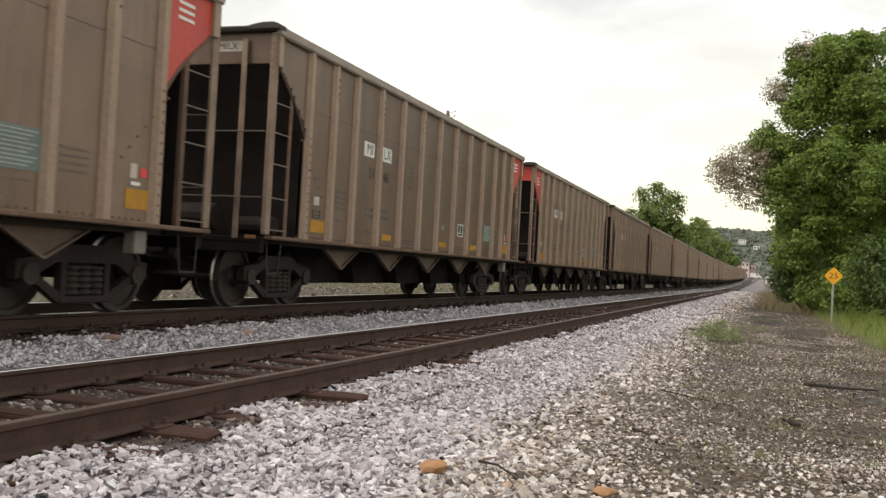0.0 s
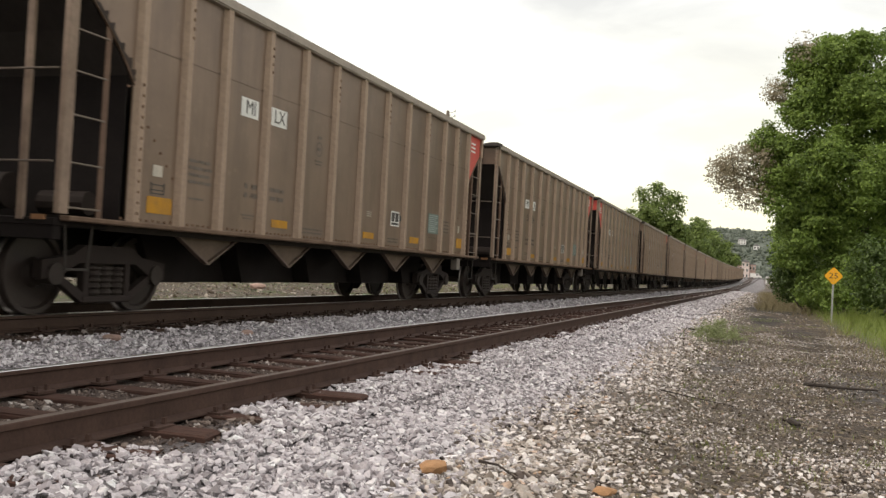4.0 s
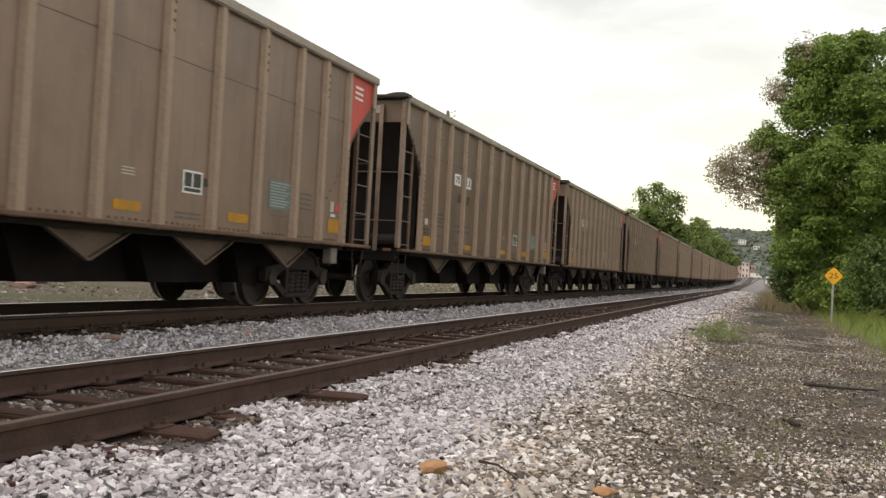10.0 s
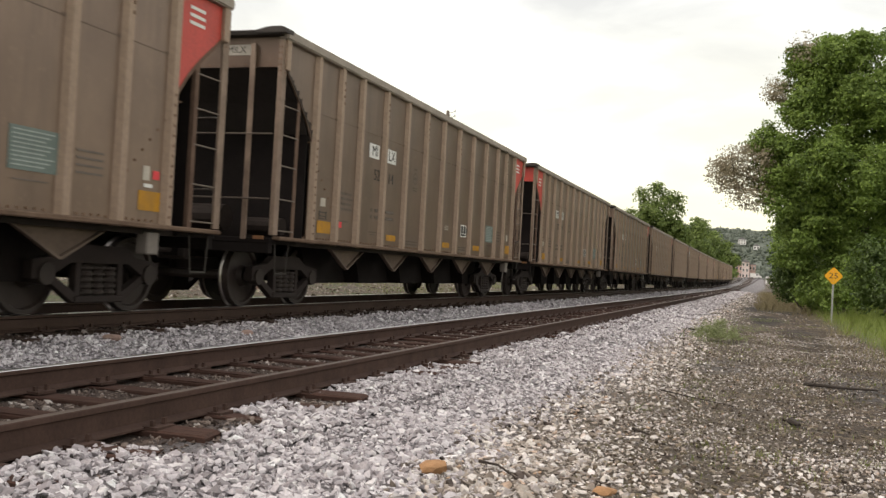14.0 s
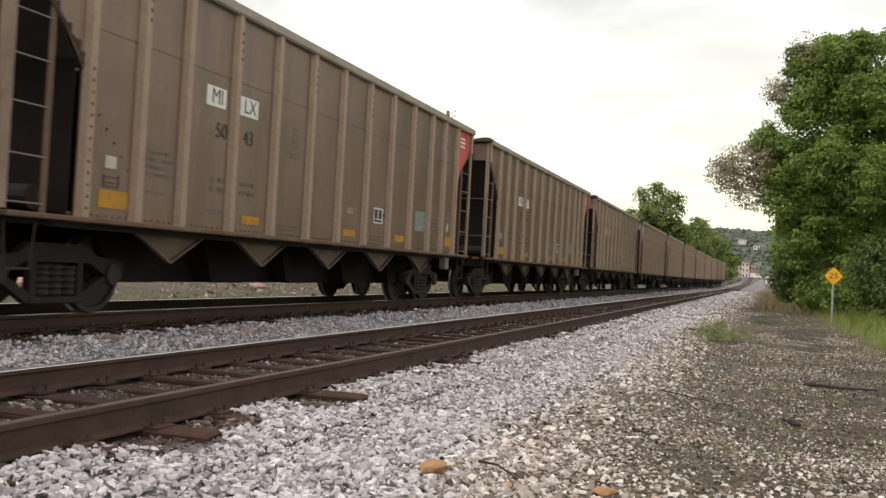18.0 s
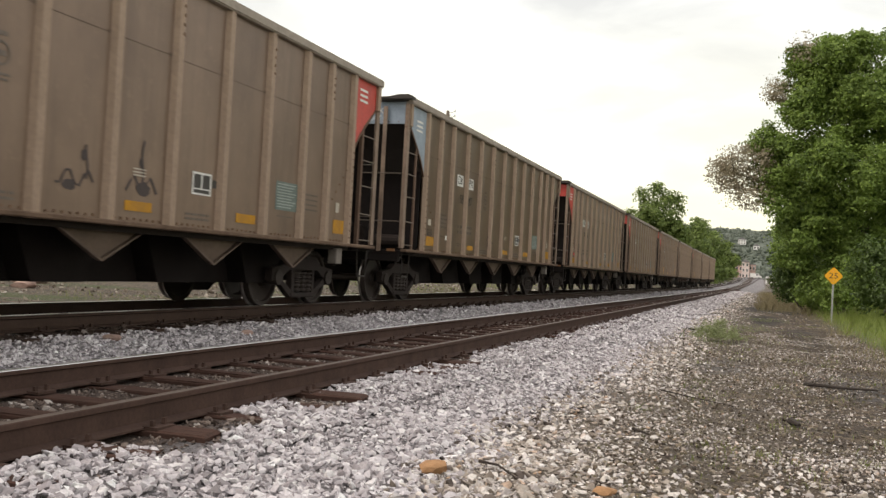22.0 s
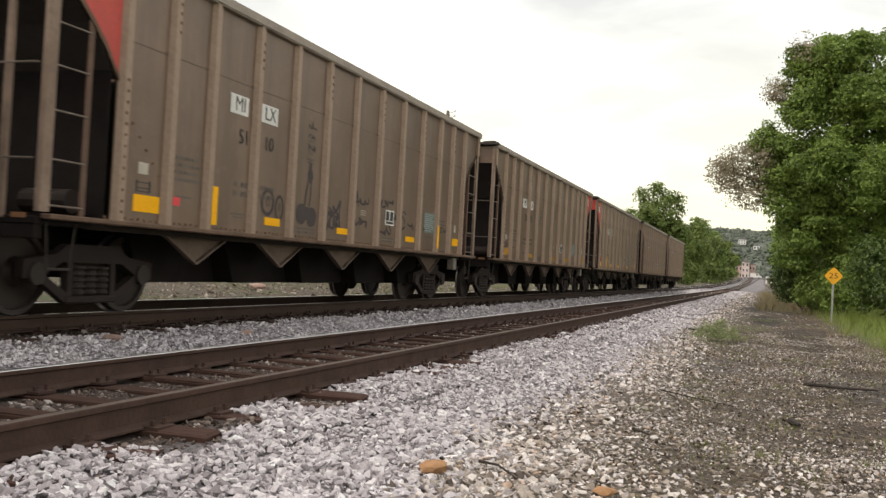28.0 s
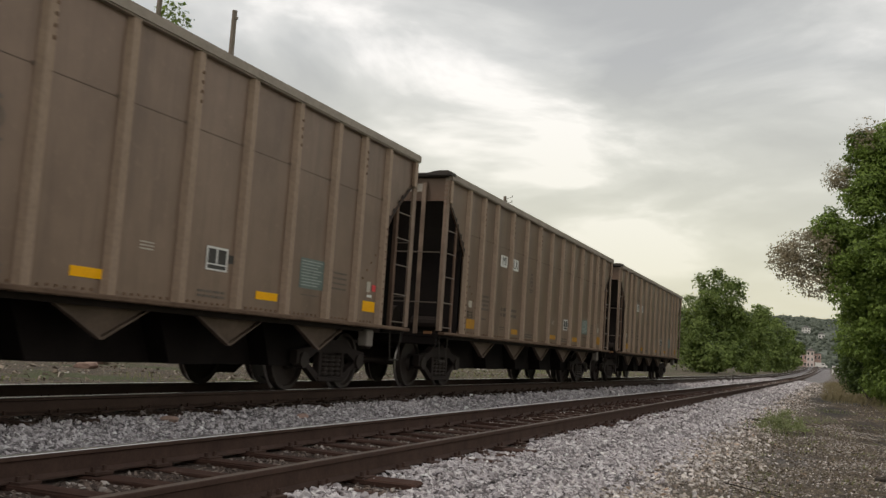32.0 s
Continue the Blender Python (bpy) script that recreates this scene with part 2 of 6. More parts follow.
def ground_material():
    m, nt, b = mat("yard_ground", 0.95)
    L = nt.links.new
    pos = nt.nodes.new("ShaderNodeNewGeometry").outputs["Position"]
    sep = nt.nodes.new("ShaderNodeSeparateXYZ")
    L(pos, sep.inputs[0])
    warp = noise_node(nt, 0.7, 5, 0.6, coord=pos)
    fine = noise_node(nt, 26.0, 5, 0.7, coord=pos)
    grain = noise_node(nt, 45.0, 3, 0.6, coord=pos)

    follow = nt.nodes.new("ShaderNodeMapRange"); follow.interpolation_type = "SMOOTHSTEP"
    follow.inputs["From Min"].default_value, follow.inputs["From Max"].default_value = 60, 240
    follow.inputs["To Min"].default_value, follow.inputs["To Max"].default_value = 0.0, -2.4
    L(sep.outputs["Y"], follow.inputs["Value"])
    across = nt.nodes.new("ShaderNodeMath")
    L(sep.outputs["X"], across.inputs[0]); L(follow.outputs[0], across.inputs[1])

    def shifted(amount):
        a = nt.nodes.new("ShaderNodeMath"); a.operation = "MULTIPLY_ADD"
        L(warp, a.inputs[0]); a.inputs[1].default_value = amount; L(across.outputs[0], a.inputs[2])
        return a.outputs[0]

    def step(v, lo, hi):
        r = nt.nodes.new("ShaderNodeMapRange"); r.interpolation_type = "SMOOTHSTEP"
        r.inputs["From Min"].default_value, r.inputs["From Max"].default_value = lo, hi
        L(v, r.inputs["Value"])
        return r.outputs[0]

    x1 = shifted(1.2)
    ballast = ramp_node(nt, fine, [(0.3, (0.09, 0.08, 0.08)), (0.55, (0.22, 0.203, 0.207)), (0.75, (0.40, 0.38, 0.385))])
    brown = ramp_node(nt, fine, [(0.34, (0.042, 0.029, 0.019)), (0.55, (0.13, 0.105, 0.078)), (0.72, (0.34, 0.295, 0.23))])
    patch = noise_node(nt, 2.2, 5, 0.65, coord=pos)
    dirt = ramp_node(nt, fine, [(0.38, (0.026, 0.018, 0.012)), (0.52, (0.098, 0.070, 0.048)), (0.66, (0.30, 0.245, 0.18))])
    mud = ramp_node(nt, fine, [(0.38, (0.024, 0.016, 0.011)), (0.55, (0.07, 0.049, 0.034)), (0.70, (0.20, 0.155, 0.11))])
    dirt = mix_node(nt, step(patch, 0.52, 0.66), dirt, mud)
    dirt = mix_node(nt, step(noise_node(nt, 1.3, 4, 0.6, coord=pos), 0.60, 0.70), dirt, ramp_node(nt, fine, [(0.3, (0.04, 0.038, 0.016)), (0.7, (0.12, 0.105, 0.055))]))
    worn = noise_node(nt, 5.5, 5, 0.7, coord=pos)
    dirt = mix_node(nt, 0.8, dirt, mix_node(nt, 1.0, dirt, ramp_node(nt, worn, [(0.36, (0.35, 0.33, 0.30)), (0.52, (1.0, 1.0, 1.0)), (0.68, (2.1, 2.0, 1.85))]), "MULTIPLY"))
    grass = ramp_node(nt, fine, [(0.3, (0.06, 0.085, 0.02)), (0.7, (0.18, 0.22, 0.06))])
    col = mix_node(nt, step(x1, -1.5, -0.6), ballast, brown)
    col = mix_node(nt, step(x1, -0.2, 1.3), col, dirt)
    col = mix_node(nt, step(shifted(1.6), 2.7, 3.5), col, grass)
    # the far side of the tracks: dirt and thin grass
    moss = ramp_node(nt, fine, [(0.3, (0.022, 0.025, 0.009)), (0.55, (0.07, 0.085, 0.025)), (0.72, (0.15, 0.16, 0.06))])
    far = mix_node(nt, step(noise_node(nt, 0.45, 5, 0.65, coord=pos), 0.50, 0.60), mix_node(nt, 0.15, dirt, brown), moss)
    col = mix_node(nt, step(x1, -10.0, -10.9), col, far)
    wet = ramp_node(nt, patch, [(0.0, (0.95, 0.95, 0.95)), (1.0, (0.9, 0.9, 0.9))])
    # bare dark mud where vehicles turn, each with a ragged edge
    for cx, cy, rx, ry, tone in ((0.7, 50.0, 1.7, 6.0, (0.034, 0.025, 0.018)), (1.35, 13.2, 0.7, 1.9, (0.080, 0.066, 0.057)), (-0.45, 14.6, 0.5, 1.1, (0.135, 0.116, 0.106)),
                                 (1.0, 24.0, 0.6, 5.0, (0.05, 0.034, 0.022)), (0.2, 35.0, 0.6, 5.0, (0.045, 0.034, 0.025))):
        v = nt.nodes.new("ShaderNodeVectorMath"); v.operation = "SUBTRACT"; v.inputs[1].default_value = (cx, cy, 0)
        L(pos, v.inputs[0])
        w = nt.nodes.new("ShaderNodeVectorMath"); w.operation = "MULTIPLY"; w.inputs[1].default_value = (1 / rx, 1 / ry, 0)
        L(v.outputs[0], w.inputs[0])
        ln = nt.nodes.new("ShaderNodeVectorMath"); ln.operation = "LENGTH"
        L(w.outputs[0], ln.inputs[0])
        ragged = nt.nodes.new("ShaderNodeMath"); ragged.operation = "MULTIPLY_ADD"; ragged.inputs[1].default_value = 1.3
        L(patch, ragged.inputs[0]); L(ln.outputs["Value"], ragged.inputs[2])
        soil = ramp_node(nt, fine, [(0.3, tuple(c * 0.45 for c in tone)), (0.6, tone), (0.75, tuple(c * 2.4 for c in tone))])
        soil = mix_node(nt, 1.0, soil, ramp_node(nt, worn, [(0.36, (0.4, 0.37, 0.33)), (0.52, (1.0, 1.0, 1.0)), (0.68, (1.9, 1.8, 1.65))]), "MULTIPLY")
        here = step(ragged.outputs[0], 1.85, 1.3)
        col = mix_node(nt, here, col, soil)
        wet = mix_node(nt, here, wet, (0.75, 0.75, 0.75))
    # dark, oily ballast between the rails of both tracks
    for c, w in ((NEAR_X, 1.32), (TRAIN_X, 1.45)):
        d = nt.nodes.new("ShaderNodeMath"); d.operation = "SUBTRACT"; d.inputs[1].default_value = c
        L(sep.outputs["X"], d.inputs[0])
        ab = nt.nodes.new("ShaderNodeMath"); ab.operation = "ABSOLUTE"
        L(d.outputs[0], ab.inputs[0])
        k = 1.0 if c == NEAR_X else 0.6      # coal dust and the train's shade, put into the far track's ground
        oil = ramp_node(nt, fine, [(0.3, (0.03 * k, 0.021 * k, 0.017 * k)), (0.6, (0.085 * k, 0.054 * k, 0.041 * k)), (0.78, (0.19 * k, 0.155 * k, 0.135 * k))])
        col = mix_node(nt, step(ab.outputs[0], w, w - 0.4), col, oil)
    L(col, b.inputs["Base Color"])
    L(wet, b.inputs["Roughness"])
    h = nt.nodes.new("ShaderNodeMath"); h.operation = "MULTIPLY_ADD"; h.inputs[1].default_value = 1.4
    L(worn, h.inputs[0]); L(fine, h.inputs[2])
    bump_node(nt, b, h.outputs[0], 1.0, 0.05)
    return m


M_GROUND = ground_material()


def spaced(stops):
    out = []
    for (a, b, n) in stops:
        out += [a + (b - a) * i / n for i in range(n)]
    return out + [stops[-1][1]]


def build_ground():
    xs = spaced([(-2500, -400, 6), (-400, -40, 12), (-40, -12, 20), (-12, 6, 90), (6, 40, 20), (40, 400, 12), (400, 2500, 6)])
    ys = spaced([(-400, -20, 10), (-20, 0, 12), (0, 30, 120), (30, 110, 80), (110, 450, 60), (450, 3000, 12)])

    ob = new("ground", grid_mesh("ground", xs, ys, height))
    ob.data.materials.append(M_GROUND)
    tagged(ob, "pale grey ballast, brown gravel path and grassy verge beside tracks", "ground", kind="structure")
    return ob


ground = build_ground()


# ================= tracks =================
def rail_outline():
    h = [(0.075, -0.178), (0.075, -0.166), (0.012, -0.145), (0.009, -0.045), (0.036, -0.034), (0.036, -0.0050), (0.031, 0.0)]
    return h + [(-x, z) for x, z in reversed(h)]


def build_track(name, cx, cz, label):
    track = tagged(new(name), label, "track", kind="structure")
    ys = spaced([(-30, 110, 14), (110, 450, 34)])
    out = rail_outline()
    n = len(out)
    for sx in (-0.755, 0.755):
        verts, faces = [], []
        for y in ys:
            dx, dz = bend(y)
            verts += [(cx + sx + dx + u, y, cz + dz + v) for u, v in out]
        for j in range(len(ys) - 1):
            for i in range(n):
                k = (i + 1) % n
                faces.append((j * n + i, j * n + k, (j + 1) * n + k, (j + 1) * n + i))
        me = bpy.data.meshes.new("rail")
        me.from_pydata(verts, [], faces)
        web = M_RAIL if cx == NEAR_X else M_RAIL_SHADE
        me.materials.append(web)
        bright = sx < 0 or cx == TRAIN_X
        me.materials.append(M_TREAD if bright else M_DULLTREAD)
        for p in me.polygons:
            if p.index % n in ((5, 6) if bright else (6,)):      # the running surface
                p.material_index = 1
        part("rail", me, web, track, "rust-brown steel rail with a polished running top")
    return track


near_track = build_track("track_1", NEAR_X, NEAR_Z, "rusty steel rails on weathered wooden ties in grey ballast")
far_track = build_track("track_2", TRAIN_X, TRAIN_Z, "dark steel rails on wooden ties beneath the coal train")


def build_ties(track, cx, cz):
    rnd = random.Random(int(abs(cx) * 100))
    kinds = []
    for k in range(5):
        bm = bmesh.new()
        box(bm, 0, 0, 0, 2.6, 0.225, 0.17, bevel=0.012)
        for v in bm.verts:
            v.co += Vector((rnd.uniform(-0.02, 0.02), rnd.uniform(-0.012, 0.012), rnd.uniform(-0.008, 0.006)))
        kinds.append(mesh_of(bm, "tie"))
    y, near = 4.27 - 40 * 0.71, []
    while y < 150:
        dx, dz = bend(y)
        ob = part("tie", rnd.choice(kinds), M_TIE if cx == NEAR_X else M_TIE_SHADE, track)
        ob.matrix_basis = pose(cx + dx + rnd.uniform(-0.06, 0.06), y, cz + dz - 0.178 - 0.085 + rnd.uniform(-0.012, 0.002), rnd.uniform(-1, 1), rnd.uniform(-0.6, 0.6), rnd.uniform(-1.5, 1.5))
        if 2 < y < 28:
            near.append(y)
        y += 0.71 + rnd.uniform(-0.02, 0.02)
    return near


# ================= loose stones =================
def stone_shapes(count, seed, least=8, most=11):
    """Broken angular stones about one unit wide: hulls of a few random corners."""
    rnd = random.Random(seed)
    shapes = []
    for _ in range(count):
        bm = bmesh.new()
        for _ in range(rnd.randint(least, most)):
            d = Vector((rnd.gauss(0, 1), rnd.gauss(0, 1), rnd.gauss(0, 1))).normalized()
            k = max(abs(d.x), abs(d.y), abs(d.z))
            bm.verts.new(d * (0.5 / k ** 0.55) * rnd.uniform(0.8, 1.05))
        hull = bmesh.ops.convex_hull(bm, input=list(bm.verts))
        loose = [v for v in bm.verts if not v.link_faces]
        bmesh.ops.delete(bm, geom=loose, context="VERTS")
        bmesh.ops.triangulate(bm, faces=list(bm.faces))
        bmesh.ops.recalc_face_normals(bm, faces=list(bm.faces))
        me = mesh_of(bm, "stone")
        co = np.array([v.co[:] for v in me.vertices])
        tri = np.array([p.vertices[:] for p in me.polygons])
        shapes.append((me, co, tri))
    return shapes


FINE = 20                            # shapes with more corners, for the stones close by
STONES = stone_shapes(FINE, 5) + stone_shapes(16, 6, 6, 6)


def turn_matrices(n, rng):
    q = rng.normal(size=(n, 4))
    q /= np.linalg.norm(q, axis=1)[:, None]
    w, x, y, z = q.T
    return np.stack([1 - 2 * (y * y + z * z), 2 * (x * y - z * w), 2 * (x * z + y * w),
                     2 * (x * y + z * w), 1 - 2 * (x * x + z * z), 2 * (y * z - x * w),
                     2 * (x * z - y * w), 2 * (y * z + x * w), 1 - 2 * (x * x + y * y)], 1).reshape(n, 3, 3)


def mesh_from_arrays(name, co, faces):
    """A mesh from vertex and face arrays, all faces with the same number of corners."""
    me = bpy.data.meshes.new(name)
    n, k = faces.shape
    me.vertices.add(len(co))
    me.vertices.foreach_set("co", np.ascontiguousarray(co, dtype=np.float32).ravel())
    me.loops.add(n * k)
    me.loops.foreach_set("vertex_index", np.ascontiguousarray(faces, dtype=np.int32).ravel())
    me.polygons.add(n)
    me.polygons.foreach_set("loop_start", np.arange(0, n * k, k, dtype=np.int32))
    me.update(calc_edges=True)
    me.validate()
    return me


def scatter_stones(name, places, sizes, rng, material):
    """One mesh of many stones at places (n x 3)."""
    n = len(places)
    close = (np.hypot(places[:, 0], places[:, 1]) < 7.6) & (sizes > 0.026)
    pick = np.where(close, rng.integers(0, FINE, n), rng.integers(FINE, len(STONES), n))
    turn = turn_matrices(n, rng)
    flat = np.stack([rng.uniform(0.85, 1.5, n), rng.uniform(0.65, 1.05, n), rng.uniform(0.4, 0.8, n)], 1)
    yaw, lean = rng.uniform(0, 2 * np.pi, n), rng.normal(size=(2, n)) * 0.4
    cy, sy, one, nil = np.cos(yaw), np.sin(yaw), np.ones(n), np.zeros(n)
    spin = np.stack([cy, -sy, nil, sy, cy, nil, nil, nil, one], 1).reshape(n, 3, 3)
    rx = np.stack([one, nil, nil, nil, np.cos(lean[0]), -np.sin(lean[0]), nil, np.sin(lean[0]), np.cos(lean[0])], 1).reshape(n, 3, 3)
    ry = np.stack([np.cos(lean[1]), nil, np.sin(lean[1]), nil, one, nil, -np.sin(lean[1]), nil, np.cos(lean[1])], 1).reshape(n, 3, 3)
    tilt = rx @ ry @ spin
    allco, allf, base = [], [], 0
    for k, (_, co, tri) in enumerate(STONES):
        idx = np.nonzero(pick == k)[0]
        if not len(idx):
            continue
        p = (co[None] @ turn[idx].transpose(0, 2, 1)) * flat[idx][:, None] * sizes[idx][:, None, None]
        p = p @ tilt[idx].transpose(0, 2, 1) + places[idx][:, None]
        m, c = len(idx), len(co)
        f = tri[None] + (np.arange(m) * c)[:, None, None] + base
        allco.append(p.reshape(-1, 3)); allf.append(f.reshape(-1, 3)); base += m * c
    me = mesh_from_arrays(name, np.concatenate(allco), np.concatenate(allf))
    me.shade_flat()
    me.materials.append(material)
    return me


def stone_material(name, stops, random_of="island"):
    """Broken stone; every stone takes its own tint from the stops."""
    m, nt, b = mat(name, 0.85)
    if random_of == "island":
        rnd = nt.nodes.new("ShaderNodeNewGeometry").outputs["Random Per Island"]
    else:
        rnd = nt.nodes.new("ShaderNodeObjectInfo").outputs["Random"]
    col = ramp_node(nt, rnd, stops)
    pos = nt.nodes.new("ShaderNodeNewGeometry").outputs["Position"]
    f = noise_node(nt, 60.0, 3, 0.6, coord=pos)
    col = mix_node(nt, 0.45, col, mix_node(nt, 1.0, col, ramp_node(nt, f, [(0.3, (0.55, 0.53, 0.52)), (0.7, (1.25, 1.24, 1.22))]), "MULTIPLY"))
    nt.links.new(col, b.inputs["Base Color"])
    bump_node(nt, b, f, 0.35, 0.006)
    return m


GREY_STOPS = [(0, (0.210, 0.188, 0.194)), (0.2, (0.399, 0.365, 0.379)), (0.55, (0.531, 0.495, 0.515)), (0.85, (0.631, 0.598, 0.614)), (0.97, (0.709, 0.685, 0.685)), (1, (0.827, 0.827, 0.827))]
BROWN_STOPS = [(0, (0.08, 0.06, 0.051)), (0.2, (0.24, 0.2, 0.167)), (0.42, (0.46, 0.405, 0.351)), (0.55, (0.34, 0.31, 0.313)), (0.74, (0.63, 0.58, 0.529)), (0.9, (0.76, 0.72, 0.702)), (0.96, (0.46, 0.31, 0.205)), (1, (0.82, 0.79, 0.799))]
DARK_STOPS = [(0.0, (0.06, 0.041, 0.034)), (0.5, (0.15, 0.108, 0.088)), (0.85, (0.25, 0.20, 0.172)), (1.0, (0.52, 0.48, 0.45))]
M_STONE = stone_material("crushed_grey_stone", GREY_STOPS)
M_STONE1 = stone_material("crushed_grey_stone_piece", GREY_STOPS, "object")
M_PEBBLE = stone_material("tan_gravel", BROWN_STOPS)
M_PEBBLE1 = stone_material("tan_gravel_piece", BROWN_STOPS, "object")
M_BANK = stone_material("brown_bank_stone", [(0.0, (0.07, 0.05, 0.035)), (0.5, (0.22, 0.175, 0.13)), (0.85, (0.36, 0.31, 0.25)), (1.0, (0.55, 0.51, 0.46))])
M_CLOD = stone_material("soil_clod", [(0.0, (0.035, 0.024, 0.016)), (0.3, (0.095, 0.068, 0.046)), (0.55, (0.16, 0.125, 0.085)), (0.75, (0.12, 0.112, 0.055)), (0.9, (0.22, 0.18, 0.13)), (1.0, (0.34, 0.29, 0.23))])
M_CRIB = stone_material("stained_track_stone", DARK_STOPS)
# Stones by the far track: coal dust plus the train's shade in colour.
M_SOOT_SHADE = stone_material("shaded_coal_dusted_stone", [(0.0, (0.022, 0.015, 0.012)), (0.6, (0.07, 0.05, 0.04)), (0.92, (0.15, 0.12, 0.105)), (1.0, (0.34, 0.31, 0.30))])


def edge_wander(y):
    """Wandering edge between grey ballast and tan gravel."""
    return -1.72 + 0.25 * noise.noise((y * 0.35, 2.0, 0)) + 0.12 * noise.noise((y * 1.4, 7.0, 0))


MUD = [(1.35, 13.2, 0.7, 1.9), (-0.45, 14.6, 0.5, 1.1), (1.0, 24.0, 0.6, 5.0), (0.2, 35.0, 0.6, 5.0), (0.7, 50.0, 1.7, 6.0)]


def on_rail(x, y):
    dx = bend(y)[0]
    for c in (NEAR_X, TRAIN_X):
        for sx in (-0.755, 0.755):
            if abs(x - dx - c - sx) < 0.10:
                return True
    return False


def build_stones():
    rng = np.random.default_rng(11)
    # soot takes the stones coloured with coal dust and the train's shade
    grey, tan, crib, soot, bank, soil, near_grey, near_tan = [], [], [], [], [], [], [], []

    def add(y0, y1, per_m2, size, x0=-11.0, x1=3.0):
        n = int((y1 - y0) * (x1 - x0) * per_m2)
        xs, ys, r = rng.uniform(x0, x1, n), rng.uniform(y0, y1, n), rng.uniform(0, 1, n)
        ss = size * np.clip(rng.lognormal(-0.05, 0.38, n), 0.45, 1.9)
        for x, y, sz, q in zip(xs, ys, ss, r):
            u = x - bend(y)[0]
            if on_rail(x, y):
                continue
            z = height(x, y) + sz * 0.14
            e = edge_wander(y)
            if abs(u - NEAR_X) < 0.68 or abs(u - TRAIN_X) < 0.72:
                if q < 0.78:
                    (crib if abs(u - NEAR_X) < 1 else soot).append((x, y, z - 0.012, sz * 0.9))
            elif u < e + (q - 0.5) * 0.5:
                side = abs(u - NEAR_X)
                if side < 1.40 and (noise.noise((x * 1.3, y * 1.1, 4.0)) > (0.22 if y < 4.5 else -0.02 if y < 7.4 else 0.34) or q > (0.85 if y < 7.6 else 0.96)):
                    if q < 0.35:
                        crib.append((x, y, z, sz * 0.8))
                    continue      # tie ends stay half bare
                if abs(u - TRAIN_X) < 1.14 + 0.14 * q:
                    soot.append((x, y, z, sz))
                    continue
                item = (x, y, z + (0.02 if side < 1.7 else 0.0), sz)
                if -2.75 < x < -1.9 and 4.0 < y < 5.3 and len(near_grey) < 200:
                    near_grey.append(item)
                else:
                    grey.append(item)
            else:
                fade = min(1.0, (u - e) / 1.5)
                keep = 1.08 - 0.72 * fade + (0.3 + 0.45 * fade) * noise.noise((x * 0.9, y * 0.45, 9.0)) - 0.14 * min(1.0, max(0.0, x - 0.2))
                if y < 6.8:     # a band of loose stone close by
                    keep += 0.62 * min(1.0, (6.8 - y) / 1.0)
                elif 8.0 < y < 15.0:
                    keep -= 0.20 * fade
                if y > 15:      # fewer stones lie on the trodden dirt farther on
                    keep -= 0.16 * min(1.0, max(0.0, u + 1.3) * 2) * min(1.0, (y - 15) / 6)
                for cx, cy, rx, ry in MUD:
                    if math.hypot((x - cx) / rx, (y - cy) / ry) + 0.3 * noise.noise((x * 3, y * 3, 1.0)) < 0.95:
                        keep -= 0.32
                if q < keep:
                    shrink = 0.56 if y > 6.2 else 0.30
                    item = (x, y, z - 0.004 - 0.012 * fade, sz * (1.12 - shrink * fade))
                    if -1.45 < x < -0.9 and 4.8 < y < 5.9 and len(near_tan) < 100:
                        near_tan.append(item)
                    else:
                        tan.append(item)

    add(-10.0, -2.0, 240, 0.055, x0=-10.6, x1=2.6)
    add(-2.0, 2.4, 520, 0.05, x0=-7.1, x1=2.4)
    add(-2.0, 5.0, 240, 0.055, x0=-10.6, x1=-7.1)
    add(2.4, 9.0, 1300, 0.042, x0=-7.1, x1=-1.3)
    add(2.4, 9.0, 1000, 0.047, x0=-1.3, x1=2.4)
    add(9.0, 16.0, 820, 0.045, x0=-7.0, x1=-1.3)
    add(9.0, 16.0, 640, 0.050, x0=-1.3, x1=2.8)
    add(5.0, 16.0, 260, 0.058, x0=-10.6, x1=-7.0)
    add(16.0, 30.0, 290, 0.058, x0=-10.6, x1=2.6)
    add(30.0, 60.0, 105, 0.080, x0=-10.6, x1=2.2)
    add(60.0, 130.0, 26, 0.13, x0=-7.0, x1=1.6)
    # fine grit on the path
    n = 85000
    for x, y, sz, q in zip(rng.uniform(-1.7, 2.3, n), 4.0 + 22 * rng.uniform(0, 1, n) ** 1.2, 0.011 + 0.024 * rng.uniform(0, 1, n) ** 1.6, rng.uniform(0, 1, n)):
        bare = any(math.hypot((x - cx) / rx, (y - cy) / ry) + 0.3 * noise.noise((x * 3, y * 3, 1.0)) < 0.95 for cx, cy, rx, ry in MUD)
        if q < (0.5 if y < 8.5 else 0.3) + 1.15 * noise.noise((x * 0.9, y * 0.6, 9.0)) - 0.18 * bare and x > edge_wander(y):
            tan.append((x, y, height(x, y) + sz * 0.25, sz))
    for x, y, sz, q in zip(rng.uniform(-1.2, 2.3, 30000), 4.2 + 22 * rng.uniform(0, 1, 30000) ** 1.15, 0.014 + 0.036 * rng.uniform(0, 1, 30000) ** 2, rng.uniform(0, 1, 30000)):
        if x > edge_wander(y) + 0.45 + 0.3 * q and q < 0.75 - 0.9 * noise.noise((x * 0.9, y * 0.45, 9.0)):
            soil.append((x, y, height(x, y) + sz * 0.12, sz))
    n = 11000
